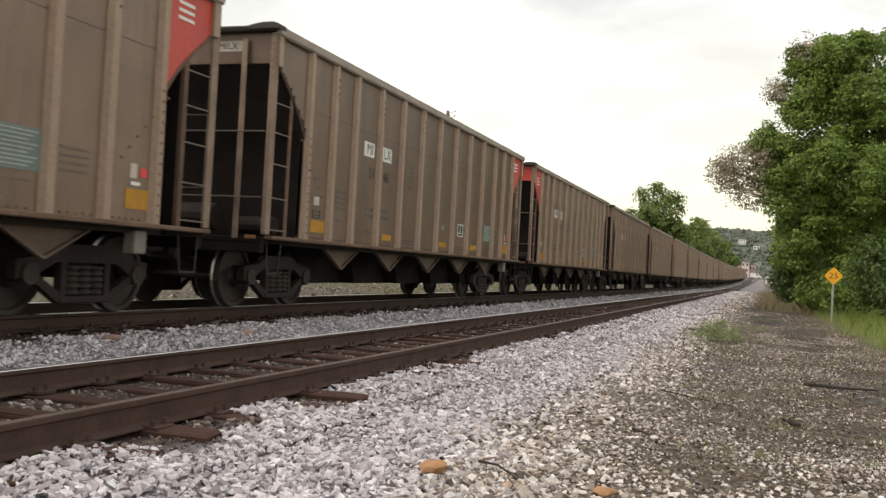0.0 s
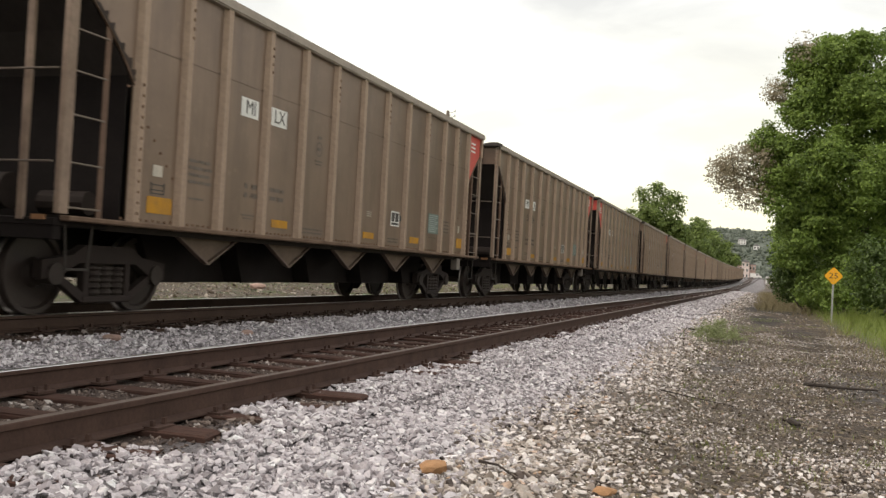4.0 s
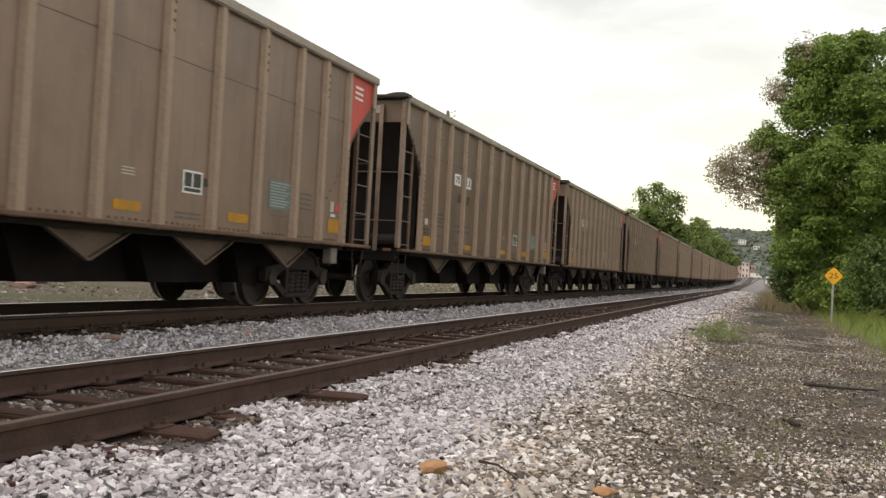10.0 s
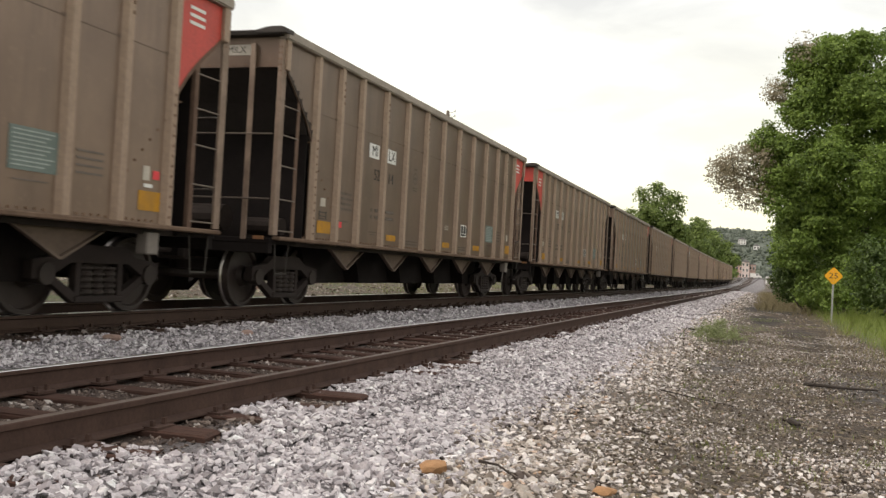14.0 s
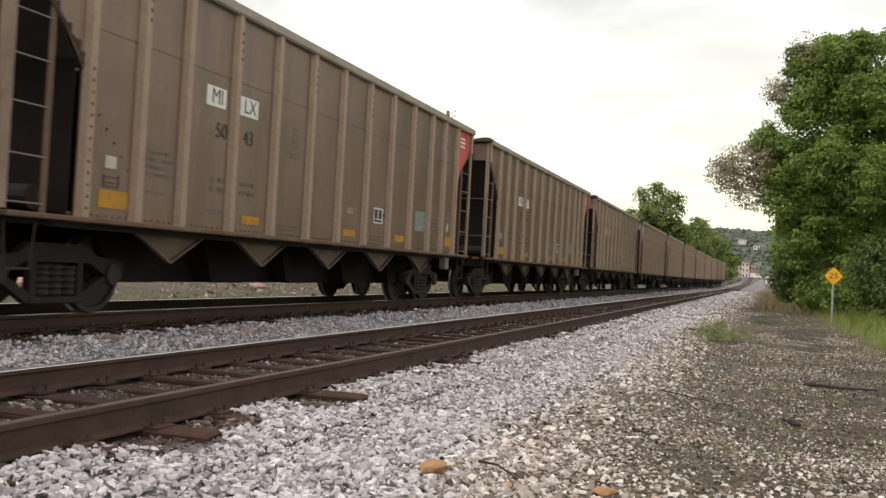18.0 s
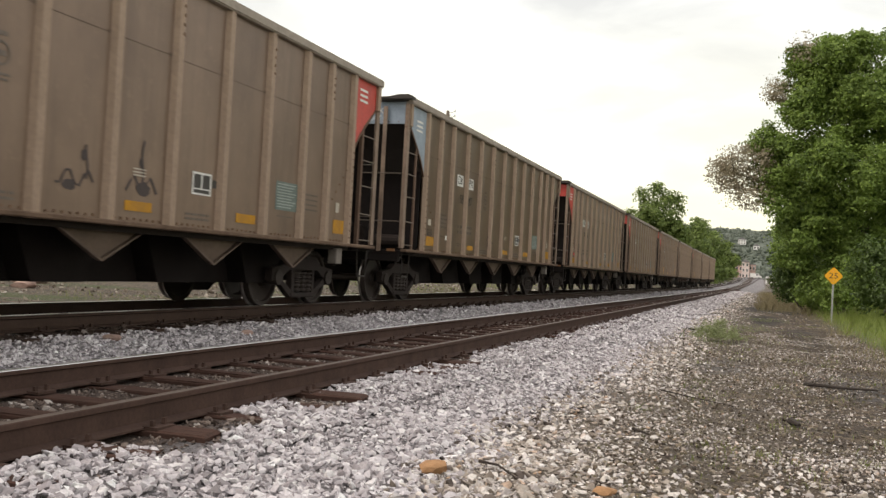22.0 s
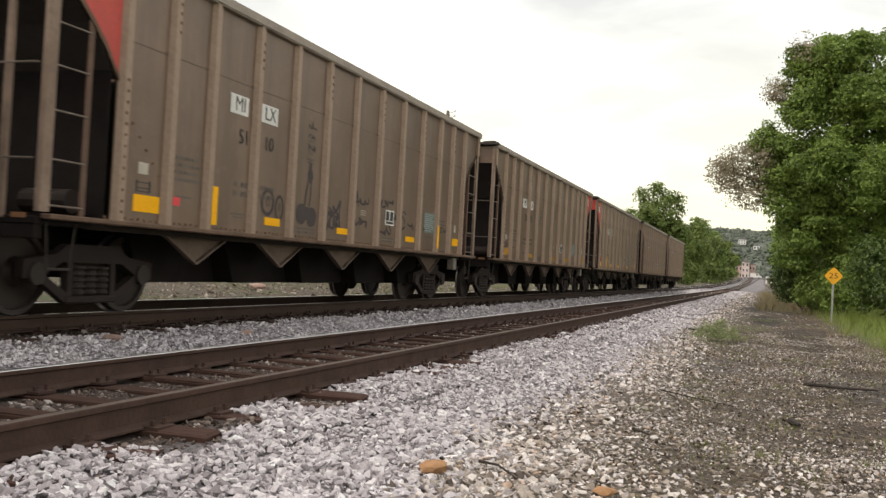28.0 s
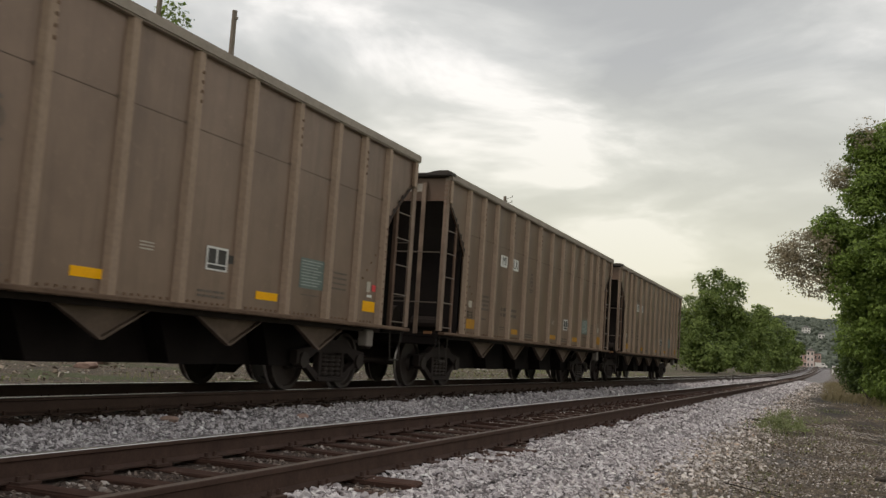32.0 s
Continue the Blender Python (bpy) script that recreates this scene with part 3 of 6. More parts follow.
    for x, y, sz in zip(rng.uniform(-30, -11.5, n), rng.uniform(10, 60, n), 0.065 * rng.lognormal(0, 0.5, n)):
        if noise.noise((x * 0.25, y * 0.25, 6.0)) > -0.25:
            bank.append((x, y, height(x, y) + sz * 0.1, min(sz, 0.3)))
    for name, items, material, label in (
            ("ballast", grey, M_STONE, "loose pale grey crushed stone around the tracks"),
            ("gravel", tan, M_PEBBLE, "tan and white gravel scattered along the path"),
            ("track_stones", crib, M_CRIB, "brown-stained stones lying between the wooden ties"),
            ("soil_clods", soil, M_CLOD, "small brown and mossy clods of soil on the path"),
            ("sooty_stones", soot, M_SOOT_SHADE, "coal-dusted stones darkened with shade around the train's track"),
            ("bank_stones", bank, M_BANK, "scattered brown stones on the bank behind the train")):
        a = np.array(items)
        ob = new(name, scatter_stones(name, a[:, :3], a[:, 3], rng, material))
        tagged(ob, label, "gravel", kind="stuff")
    for items, material in ((near_grey, M_STONE1), (near_tan, M_PEBBLE1)):
        pool = []
        for me, _, _ in STONES[:FINE]:
            me = me.copy()
            me.materials.append(material)
            pool.append(me)
        rnd = random.Random(3)
        for x, y, z, sz in items:
            ob = part("stone", rnd.choice(pool), material, ground)
            ob.matrix_basis = pose(x, y, z, rnd.uniform(0, 360), rnd.uniform(0, 360), rnd.uniform(0, 360)) @ Matrix.Diagonal((sz * 1.1, sz * 0.9, sz * 0.8, 1))


# ================= hopper cars =================
W2, TOP, SILL = 1.6, 3.99, 1.02
RIBS = [0.0, 1.1, 2.2, 3.3, 4.4, 5.25, 6.12]
RIBS = [-r for r in reversed(RIBS[1:])] + RIBS
POCKETS = [-4.27, -2.05, 0.18, 2.41, 4.63]
AXLE, WHEEL_R, BOGIE = 0.89, 0.457, 5.75


def side_sheet_mesh(x, s):
    """Flat side sheet with both lower corners cut away."""
    cut = [(6.20, 2.56), (6.30, 2.72), (6.44, 2.86), (6.66, 3.07), (6.88, 3.25), (7.10, 3.43), (7.20, 3.50), (7.20, TOP - 0.1)]
    out = [(-6.20, SILL), (6.20, SILL)] + cut + [(-y, z) for y, z in reversed(cut)]
    return prism(bmesh.new(), out, "x", x, x - s * 0.03)


def wheel_mesh():
    """Wheel pair and axle turning about x."""
    bm = bmesh.new()
    for s in (-1, 1):
        prof = [(0.08, 0.66), (0.08, 0.86), (0.14, 0.86), (0.17, 0.795), (0.38, 0.775), (0.40, 0.815), (WHEEL_R - 0.006, 0.815), (WHEEL_R, 0.72), (WHEEL_R + 0.028, 0.705), (WHEEL_R + 0.028, 0.685), (0.40, 0.68), (0.37, 0.72), (0.17, 0.74), (0.14, 0.66)]
        seg = 28
        rings = [[bm.verts.new((s * u, r * math.cos(2 * math.pi * i / seg), r * math.sin(2 * math.pi * i / seg))) for i in range(seg)] for r, u in prof]
        for a, b in zip(rings, rings[1:] + rings[:1]):
            for i in range(seg):
                j = (i + 1) % seg
                bm.faces.new((a[i], a[j], b[j], b[i]))
    rod(bm, (-0.98, 0, 0), (0.98, 0, 0), 0.075, 10)
    bmesh.ops.recalc_face_normals(bm, faces=bm.faces)
    me = mesh_of(bm, "wheelset")
    me.materials.append(M_WHEEL)
    me.materials.append(M_WTREAD)
    for p in me.polygons:
        r = math.hypot(p.center.y, p.center.z)
        if r > WHEEL_R - 0.004 and abs(p.center.x) < 0.8:
            p.material_index = 1
    return me


def rib_mesh(s):
    bm = bmesh.new()
    z0, z1 = SILL - 0.02, TOP - 0.12
    out = [(-0.095, 0.0), (-0.055, 0.07), (0.055, 0.07), (0.095, 0.0)]
    lo = [bm.verts.new((s * c, a, z0)) for a, c in out]
    hi = [bm.verts.new((s * c * (0.9 if c else 1), a * 0.92, z1)) for a, c in out]
    for i in range(4):
        j = (i + 1) % 4
        bm.faces.new((lo[i], lo[j], hi[j], hi[i]))
    bm.faces.new(lo)
    bm.faces.new(hi)
    bmesh.ops.recalc_face_normals(bm, faces=bm.faces)
    return mesh_of(bm, "rib")


def decal(bm, y0, y1, z0, z1, proud=0.004):
    box(bm, W2 + proud, (y0 + y1) / 2, (z0 + z1) / 2, 0.004, abs(y1 - y0), abs(z1 - z0))
    return bm


WHEEL_MESH = wheel_mesh()


def coil_mesh():
    """One coil spring as a ribbed drum."""
    bm, seg, rings = bmesh.new(), 10, []
    for i in range(15):
        r = 0.09 if i % 3 else 0.066
        rings.append([bm.verts.new((r * math.cos(2 * math.pi * j / seg), r * math.sin(2 * math.pi * j / seg), i * 0.023)) for j in range(seg)])
    for a, b in zip(rings, rings[1:]):
        for j in range(seg):
            bm.faces.new((a[j], a[(j + 1) % seg], b[(j + 1) % seg], b[j]))
    return mesh_of(bm, "spring")


COIL_MESH = coil_mesh()


def make_car():
    car = new("hopper_car")
    rnd = random.Random(8)
    for s in (1, -1):
        wall = part("side_wall", side_sheet_mesh(s * W2, s), M_TRAIN, car)
        rib = rib_mesh(s)
        for y in RIBS:
            part("rib", rib, M_RIB, wall, loc=(s * W2, y, 0))
        for e in (-1, 1):        # short rib at the end corner
            part("corner_rib", boxes((s * (W2 + 0.03), e * 7.15, 3.66, 0.06, 0.12, 0.46), bevel=0.008), M_RIB, wall)
        if s > 0:
            bm = bmesh.new()     # bolts along the lower edge and the slope sheet's lines
            y = -6.3
            while y < 6.35:
                if min(abs(y - r) for r in RIBS) > 0.12:
                    box(bm, W2 + 0.006, y, SILL + 0.07 + rnd.uniform(-0.004, 0.004), 0.014, 0.026, 0.026)
                y += 0.115
            for e in (-1, 1):
                for i in range(8):
                    box(bm, W2 + 0.006, e * (6.3 - i * 0.13), 2.52 - i * 0.13, 0.014, 0.03, 0.026)
                for i in range(13):
                    box(bm, W2 + 0.076, e * 6.12, 1.15 + i * 0.118, 0.012, 0.022, 0.03)
                for r in (5.25, 3.3, 1.1):
                    for i in range(4):
                        box(bm, W2 + 0.068, e * r + 0.03, 3.30 + i * 0.11, 0.012, 0.03, 0.035)
            tagged(part("bolts", bm, M_RUSTPOST, wall, "rows of dark rusty bolts"), kind="stuff")
            bm = bmesh.new()     # weld seam across the panels
            ys = RIBS
            for a, b in zip(ys, ys[1:]):
                z = 3.02 + rnd.uniform(-0.012, 0.012)
                box(bm, W2 + 0.002, (a + b) / 2, z, 0.006, (b - a) - 0.19, 0.008)
                box(bm, W2 + 0.004, b - 0.12, z + 0.005, 0.012, 0.035, 0.035)
            tagged(part("weld_seam", bm, M_SEAM, wall), kind="stuff")
            foot = mesh_of(boxes((W2 + 0.052, 0, SILL + 0.005, 0.075, 0.21, 0.035), bevel=0.01), "rib_foot")
            for y in RIBS:       # rusty plate at the foot of each rib
                part("rib_foot", foot, M_RUSTPOST, wall, loc=(0, y, 0))
        bm = prism(bmesh.new(), [(-7.26, TOP - 0.135), (7.26, TOP - 0.135), (7.26, TOP), (-7.26, TOP)], "x", s * (W2 + 0.085), s * (W2 - 0.06))
        bmesh.ops.bevel(bm, geom=list(bm.edges), offset=0.018, segments=2, affect="EDGES")
        part("top_chord", bm, M_CHORD, car)
        part("side_sill", boxes((s * (W2 + 0.035), 0, SILL + 0.01, 0.13, 14.42, 0.055), bevel=0.012), M_SILL, car)
        # Dark web below the sill: the shade there is put into its colour.
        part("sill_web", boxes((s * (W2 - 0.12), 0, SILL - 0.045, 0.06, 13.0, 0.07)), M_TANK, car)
    for e in (-1, 1):
        chord = bmesh.new()
        prism(chord, [(e * 7.19, TOP - 0.10), (e * 7.34, TOP - 0.08), (e * 7.36, TOP - 0.03), (e * 7.30, TOP), (e * 7.19, TOP + 0.01)], "x", -1.62, 1.62)
        part("end_chord", chord, M_DARK, car)
        for x in (-1, 1):
            post = part("end_post", boxes((x * 1.603, e * 7.212, 2.46, 0.04, 0.13, 2.78), (x * 1.588, e * 7.278, 2.46, 0.07, 0.018, 2.78), bevel=0.006), M_CORNER, car)
            bm = bmesh.new()
            for i in range(5):       # bolt heads near the top of the corner
                for u in (1.568, 1.606):
                    box(bm, x * u, e * 7.288, 3.40 + 0.085 * i, 0.022, 0.012, 0.022)
                box(bm, x * 1.622, e * 7.20, 3.38 + 0.09 * i, 0.012, 0.022, 0.022)
            tagged(part("bolts", bm, M_RUSTPOST, post), kind="stuff")
            if e < 0:                # dark rolled cap over the leading corner
                cap = bmesh.new()
                prism(cap, [(x * 1.22, TOP - 0.02), (x * 1.34, TOP + 0.012), (x * 1.46, TOP + 0.028), (x * 1.62, TOP + 0.028), (x * 1.69, TOP + 0.004), (x * 1.69, TOP - 0.06), (x * 1.22, TOP - 0.06)], "y", e * 7.37, e * 7.12)
                part("corner_cap", cap, M_DARK, car)
        for x in (-1.145, 1.145):
            part("end_post", boxes((x, e * 7.275, 2.40, 0.08, 0.03, 2.80), (x, e * 7.245, 2.40, 0.02, 0.07, 2.80), bevel=0.004), M_CORNER, car)
        bm = bmesh.new()             # bolts along the header's lower edge
        for i in range(15):
            box(bm, -1.4 + i * 0.2, e * 7.226, 3.505, 0.024, 0.014, 0.024)
        tagged(part("bolts", bm, M_RUSTPOST, car), kind="stuff")
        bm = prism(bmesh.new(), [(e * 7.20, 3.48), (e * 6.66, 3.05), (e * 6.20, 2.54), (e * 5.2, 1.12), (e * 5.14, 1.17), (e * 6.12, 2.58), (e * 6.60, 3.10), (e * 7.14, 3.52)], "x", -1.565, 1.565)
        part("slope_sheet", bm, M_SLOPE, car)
        # Added plate: blocks sky behind the recess, black in place of shade.
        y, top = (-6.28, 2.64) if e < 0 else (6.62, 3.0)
        part("cross_web", boxes((0, y, (top + 1.03) / 2, 3.13, 0.02, top - 1.03)), M_COAL_SHADE, car)
        for s in (1, -1):            # angle iron along the cut edge
            strip = [(7.19, 3.47), (6.66, 3.04), (6.44, 2.83), (6.20, 2.53), (6.20, 2.59), (6.43, 2.89), (6.65, 3.10), (7.19, 3.53)]
            part("edge_angle", prism(bmesh.new(), [(e * u, v) for u, v in strip], "x", s * (W2 + 0.001), s * (W2 + 0.012)), M_POST, car)
        part("end_platform", boxes((0, e * 6.86, SILL - 0.03, 3.14, 0.82, 0.08), (0, e * 7.2, SILL - 0.12, 3.1, 0.12, 0.18), bevel=0.01), M_COAL_SHADE, car)
        for s in (1, -1):
            lad = part("ladder", boxes((s * (W2 - 0.01), e * 6.65, 2.05, 0.018, 0.085, 2.04), (s * (W2 - 0.035), e * 6.613, 2.05, 0.05, 0.014, 2.04), bevel=0.004), M_POST, car)
            for z in (1.14, 1.59, 2.07, 2.51, 2.93):
                part("rung", rod(bmesh.new(), (s * W2, e * 6.65, z), (s * W2, e * 7.24, z), 0.011, 6), M_RUNG, lad)
            # stirrup step under the corner
            bm = bmesh.new()
            rod(bm, (s * 1.57, e * 7.12, 0.98), (s * 1.57, e * 7.08, 0.52), 0.012, 6)
            rod(bm, (s * 1.57, e * 6.70, 0.98), (s * 1.57, e * 6.76, 0.52), 0.012, 6)
            rod(bm, (s * 1.57, e * 7.09, 0.52), (s * 1.57, e * 6.75, 0.52), 0.014, 6)
            part("stirrup", bm, M_STEP, car)
        for z in (1.58, 2.50):
            part("grab_rail", rod(bmesh.new(), (-1.55, e * 7.33, z), (1.55, e * 7.33, z), 0.011, 6), M_RUNG, car)
        bm = boxes((0, e * 7.62, 0.87, 0.2, 0.85, 0.24), (0.04, e * 7.99, 0.87, 0.32, 0.18, 0.3), (0, e * 7.26, 0.87, 0.5, 0.14, 0.42), bevel=0.03)
        part("coupler", bm, M_TRUCK, car)
        bm = bmesh.new()
        rod(bm, (-0.5, e * 7.5, 0.85), (-0.45, e * 7.75, 0.55), 0.03, 8)
        rod(bm, (-0.45, e * 7.75, 0.55), (-0.35, e * 8.05, 0.62), 0.03, 8)
        part("air_hose", bm, M_TRUCK, car)
        bogie = part("bogie", boxes((0, e * BOGIE, 0.55, 1.95, 0.36, 0.3), bevel=0.03), M_TRUCK, car)
        for s in (1, -1):
            bm = bmesh.new()
            # cast frame: top bar, tension bars, columns round the spring nest
            out = [(-1.08, 0.40), (-1.08, 0.60), (-0.62, 0.66), (-0.40, 0.78), (0.40, 0.78), (0.62, 0.66), (1.08, 0.60), (1.08, 0.40), (0.78, 0.44), (0.50, 0.58), (-0.50, 0.58), (-0.78, 0.44)]
            prism(bm, [(u + e * BOGIE, v) for u, v in out], "x", s * 0.95, s * 1.07)
            for m in (-1, 1):
                prism(bm, [(e * BOGIE + m * u, v) for u, v in [(0.80, 0.46), (0.93, 0.44), (0.42, 0.14), (0.34, 0.22)]], "x", s * 0.96, s * 1.06)
                box(bm, s * 1.01, e * BOGIE + m * 0.36, 0.42, 0.11, 0.09, 0.5, bevel=0.01)
            box(bm, s * 1.01, e * BOGIE, 0.175, 0.14, 0.84, 0.08, bevel=0.015)
            box(bm, s * 0.935, e * BOGIE, 0.40, 0.02, 0.70, 0.46)
            part("side_frame", bm, M_TRUCK, bogie)
            for k in (-0.2, 0, 0.2):
                part("spring", COIL_MESH, M_SPRING, bogie, loc=(s * 1.01, e * BOGIE + k, 0.22))
            for a in (-AXLE, AXLE):
                bm = rod(bmesh.new(), (s * 0.94, e * BOGIE + a, WHEEL_R), (s * 1.10, e * BOGIE + a, WHEEL_R), 0.12, 14)
                part("bearing", bm, M_SPRING, bogie)
        for a in (-AXLE, AXLE):
            part("wheelset", WHEEL_MESH, M_WHEEL, bogie, loc=(0, e * BOGIE + a, WHEEL_R))
    part("center_sill", boxes((0, 0, 0.86, 0.4, 14.9, 0.30)), M_COAL_SHADE, car)
    part("floor", boxes((0, 0, 1.05, 3.05, 10.6, 0.05)), M_COAL_SHADE, car)
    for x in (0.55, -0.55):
        part("discharge_door", boxes((x, 0, 0.62, 0.1, 9.4, 0.54)), M_COAL_SHADE, car)
    part("door_beam", boxes((0, 0, 0.42, 1.0, 9.0, 0.12)), M_COAL_SHADE, car)
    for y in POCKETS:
        hop = part("hopper", prism(bmesh.new(), [(y - 0.68, SILL - 0.06), (y + 0.68, SILL - 0.06), (y + 0.42, 0.36), (y - 0.42, 0.36)], "x", -0.9, 0.9), M_COAL_SHADE, car)
        for s in (-1, 1):
            part("hopper_plate", prism(bmesh.new(), [(y - 0.70, SILL - 0.055), (y + 0.70, SILL - 0.055), (y + 0.04, 0.64), (y - 0.04, 0.64)], "x", s * 1.36, s * 1.39), M_HOPPER, hop)
            bm = bmesh.new()
            out = [(y - 0.735, SILL - 0.055), (y - 0.705, SILL - 0.055), (y, 0.642), (y + 0.705, SILL - 0.055), (y + 0.735, SILL - 0.055), (y + 0.02, 0.616), (y - 0.02, 0.616)]
            prism(bm, out, "x", s * 1.40, s * 1.45)
            part("hopper_flange", bm, M_HOPPER2, hop)
    # air tank and brake gear on the platform
    bm = bmesh.new()
    rod(bm, (-0.9, -6.7, 1.32), (0.5, -6.7, 1.32), 0.2, 14)
    part("air_tank", bm, M_TANK, car)
    part("brake_cylinder", rod(bmesh.new(), (0.75, -6.5, 1.22), (1.35, -6.5, 1.22), 0.13, 12), M_TANK, car)
    part("junction_box", boxes((1.5, 5.98, 0.84, 0.16, 0.22, 0.26), bevel=0.015), M_BOXGREY, car, "pale grey box under the side sill")
    part("corner_marker", boxes((1.42, -7.33, 1.03, 0.16, 0.02, 0.05)), M_MARKER, car, "small dull orange marker")
    # stencils that all cars carry
    bm = bmesh.new()
    def words(y0, y1, z, tall, n):
        """A line of n short bars of uneven length."""
        cuts = sorted(rnd.uniform(0.12, 0.88) for _ in range(n - 1))
        for a, b in zip([0.0] + cuts, cuts + [1.0]):
            if b - a > 0.06:
                decal(bm, y0 + (y1 - y0) * a, y0 + (y1 - y0) * b - 0.018, z - tall / 2, z + tall / 2)

    for i in range(4):
        words(-5.08, -4.60 + 0.05 * (i % 2), 1.87 - i * 0.085, 0.04, 4)
    decal(bm, -5.05, -4.72, 1.40, 1.425)
    for i in range(2):
        z = 1.69 - 0.12 * i
        words(-3.76, -3.66, z, 0.066, 1)
        words(-3.58, -3.40, z, 0.066, 3)
        words(-3.06, -2.64, z + 0.01, 0.056, 4)
        words(-2.0, -1.3, 1.215 - 0.055 * i, 0.028, 5)
        words(1.45, 2.0, 1.225 - 0.055 * i, 0.028, 4)
    decal(bm, -3.80, -3.46, 1.29, 1.31)
    decal(bm, -3.74, -3.5, 1.25, 1.265)
    for i in range(4):
        decal(bm, 4.58, 5.0, 1.72 - i * 0.075, 1.745 - i * 0.075)
    decal(bm, 3.72, 4.2, 1.345, 1.36)
    tagged(part("stencil", bm, M_STENCIL, car, "small faded stencilled lines"), kind="stuff")
    bm = bmesh.new()
    for z in (1.44, 1.50):
        decal(bm, -5.78, -5.56, z, z + 0.012)
    decal(bm, -5.80, -5.78, 1.40, 1.53)
    decal(bm, -5.56, -5.54, 1.40, 1.53)
    decal(bm, -5.78, -5.56, 1.40, 1.412)
    part("stencil_box", bm, M_BLACK, car)
    bm = bmesh.new()
    ring = bmesh.ops.create_circle(bm, segments=20, radius=0.115, matrix=Matrix(((0, 0, 1, W2 + 0.005), (1, 0, 0, -1.58), (0, 1, 0, 2.46), (0, 0, 0, 1))))
    inner = bmesh.ops.create_circle(bm, segments=20, radius=0.092, matrix=Matrix(((0, 0, 1, W2 + 0.005), (1, 0, 0, -1.58), (0, 1, 0, 2.46), (0, 0, 0, 1))))
    for i in range(20):
        j = (i + 1) % 20
        bm.faces.new((ring["verts"][i], ring["verts"][j], inner["verts"][j], inner["verts"][i]))
    decal(bm, -1.64, -1.52, 2.435, 2.485)
    decal(bm, -1.65, -1.51, 2.62, 2.66)
    decal(bm, -1.70, -1.46, 2.26, 2.285)
    decal(bm, -1.68, -1.48, 2.215, 2.235)
    part("round_emblem", bm, M_STENCIL, car)
    bm = bmesh.new()
    decal(bm, -5.78, -5.60, 1.60, 1.73)
    part("patch", bm, M_PALE, car)
    part("patch", decal(bmesh.new(), 5.68, 5.80, 1.54, 1.70), M_PALE, car)
    bm = bmesh.new()
    for i in range(3):
        decal(bm, 0.42, 0.64, 1.655 - i * 0.035, 1.64 - i * 0.035)
    part("white_stencil", bm, M_PALE, car)
    # stencil frame: white outline with two blocks
    bm = bmesh.new()
    for a in ((1.56, 1.98, 1.72, 1.745), (1.56, 1.98, 1.47, 1.49), (1.56, 1.59, 1.47, 1.745), (1.95, 1.98, 1.47, 1.745), (1.56, 1.98, 1.535, 1.55), (1.75, 1.78, 1.55, 1.72)):
        decal(bm, *a, proud=0.007)
    frame_part = part("stencil_frame", bm, M_WHITE, car, "white outlined stencil box")
    bm = bmesh.new()
    decal(bm, 1.59, 1.95, 1.49, 1.72)
    decal(bm, 2.0, 2.1, 1.58, 1.68)
    part("stencil_field", bm, M_BLACK, frame_part)
    panel = part("teal_panel", decal(bmesh.new(), 3.66, 4.32, 1.44, 1.85), M_TEAL, car, "teal notice panel with pale lines")
    bm = bmesh.new()
    for i in range(9):
        decal(bm, 3.70, 4.26 - 0.06 * ((i * 7) % 3), 1.82 - i * 0.041, 1.806 - i * 0.041, proud=0.008)
    tagged(part("panel_line", bm, M_TEALBAR, panel), kind="stuff")
    # the heaped load inside
    bm = bmesh.new()
    bmesh.ops.create_grid(bm, x_segments=8, y_segments=30, size=1.0)
    for v in bm.verts:
        x, y = v.co.x, v.co.y
        v.co = (x * 1.5, y * 7.1, 3.55 + 0.25 * (1 - x * x) * (0.7 + 0.3 * noise.noise((x * 2, y * 9, 0))))
    part("coal_load", bm, M_COAL_SHADE, car)
    return car


M_CORNER = plain("bolted_corner_post", (0.275, 0.198, 0.148), 0.7, 0.1, 0.45, 1.7, 0.12, c2=(0.105, 0.066, 0.047))
M_MARKER = plain("dull_orange_marker", (0.26, 0.12, 0.05), 0.8, 0.0, 0.3, 6.0, 0.1)
M_SILL = plain("dusty_sill", (0.175, 0.117, 0.084), 0.8, 0.1, 0.35, 2.0, 0.12, c2=(0.072, 0.044, 0.031))
M_HOPPER2 = plain("worn_hopper_edge", (0.145, 0.105, 0.08), 0.8, 0.1, 0.35, 3.0, 0.12, c2=(0.07, 0.045, 0.032))
# Weathered rust, darkened with the shade around the car ends.
M_POST = plain("shaded_weathered_post", (0.155, 0.10, 0.073), 0.75, 0.1, 0.4, 2.2, 0.15, c2=(0.085, 0.052, 0.04))
M_STEP = plain("grimy_step", (0.032, 0.025, 0.02), 0.8, 0.1, 0.4, 6.0, 0.1)
M_SLOPE = plain("near_black_slope_sheet", (0.036, 0.028, 0.026), 0.8, 0.0, 0.5, 1.6, 0.2, c2=(0.018, 0.014, 0.013))
M_SOOTY = plain("thick_soot", (0.026, 0.017, 0.013), 0.9, 0.0, 0.5, 5.0, 0.2, c2=(0.05, 0.032, 0.024))
# Near-black: coal dust and the shade under the car, both in the colour.
M_COAL_SHADE = plain("shaded_coal_black_steel", (0.0140, 0.0104, 0.0098), 0.85, 0.0, 0.5, 3.0, 0.2)
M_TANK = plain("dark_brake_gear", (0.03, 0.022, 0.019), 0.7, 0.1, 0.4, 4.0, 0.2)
M_SPRING = plain("worn_cast_steel", (0.032, 0.022, 0.018), 0.75, 0.1, 0.4, 6.0, 0.2)
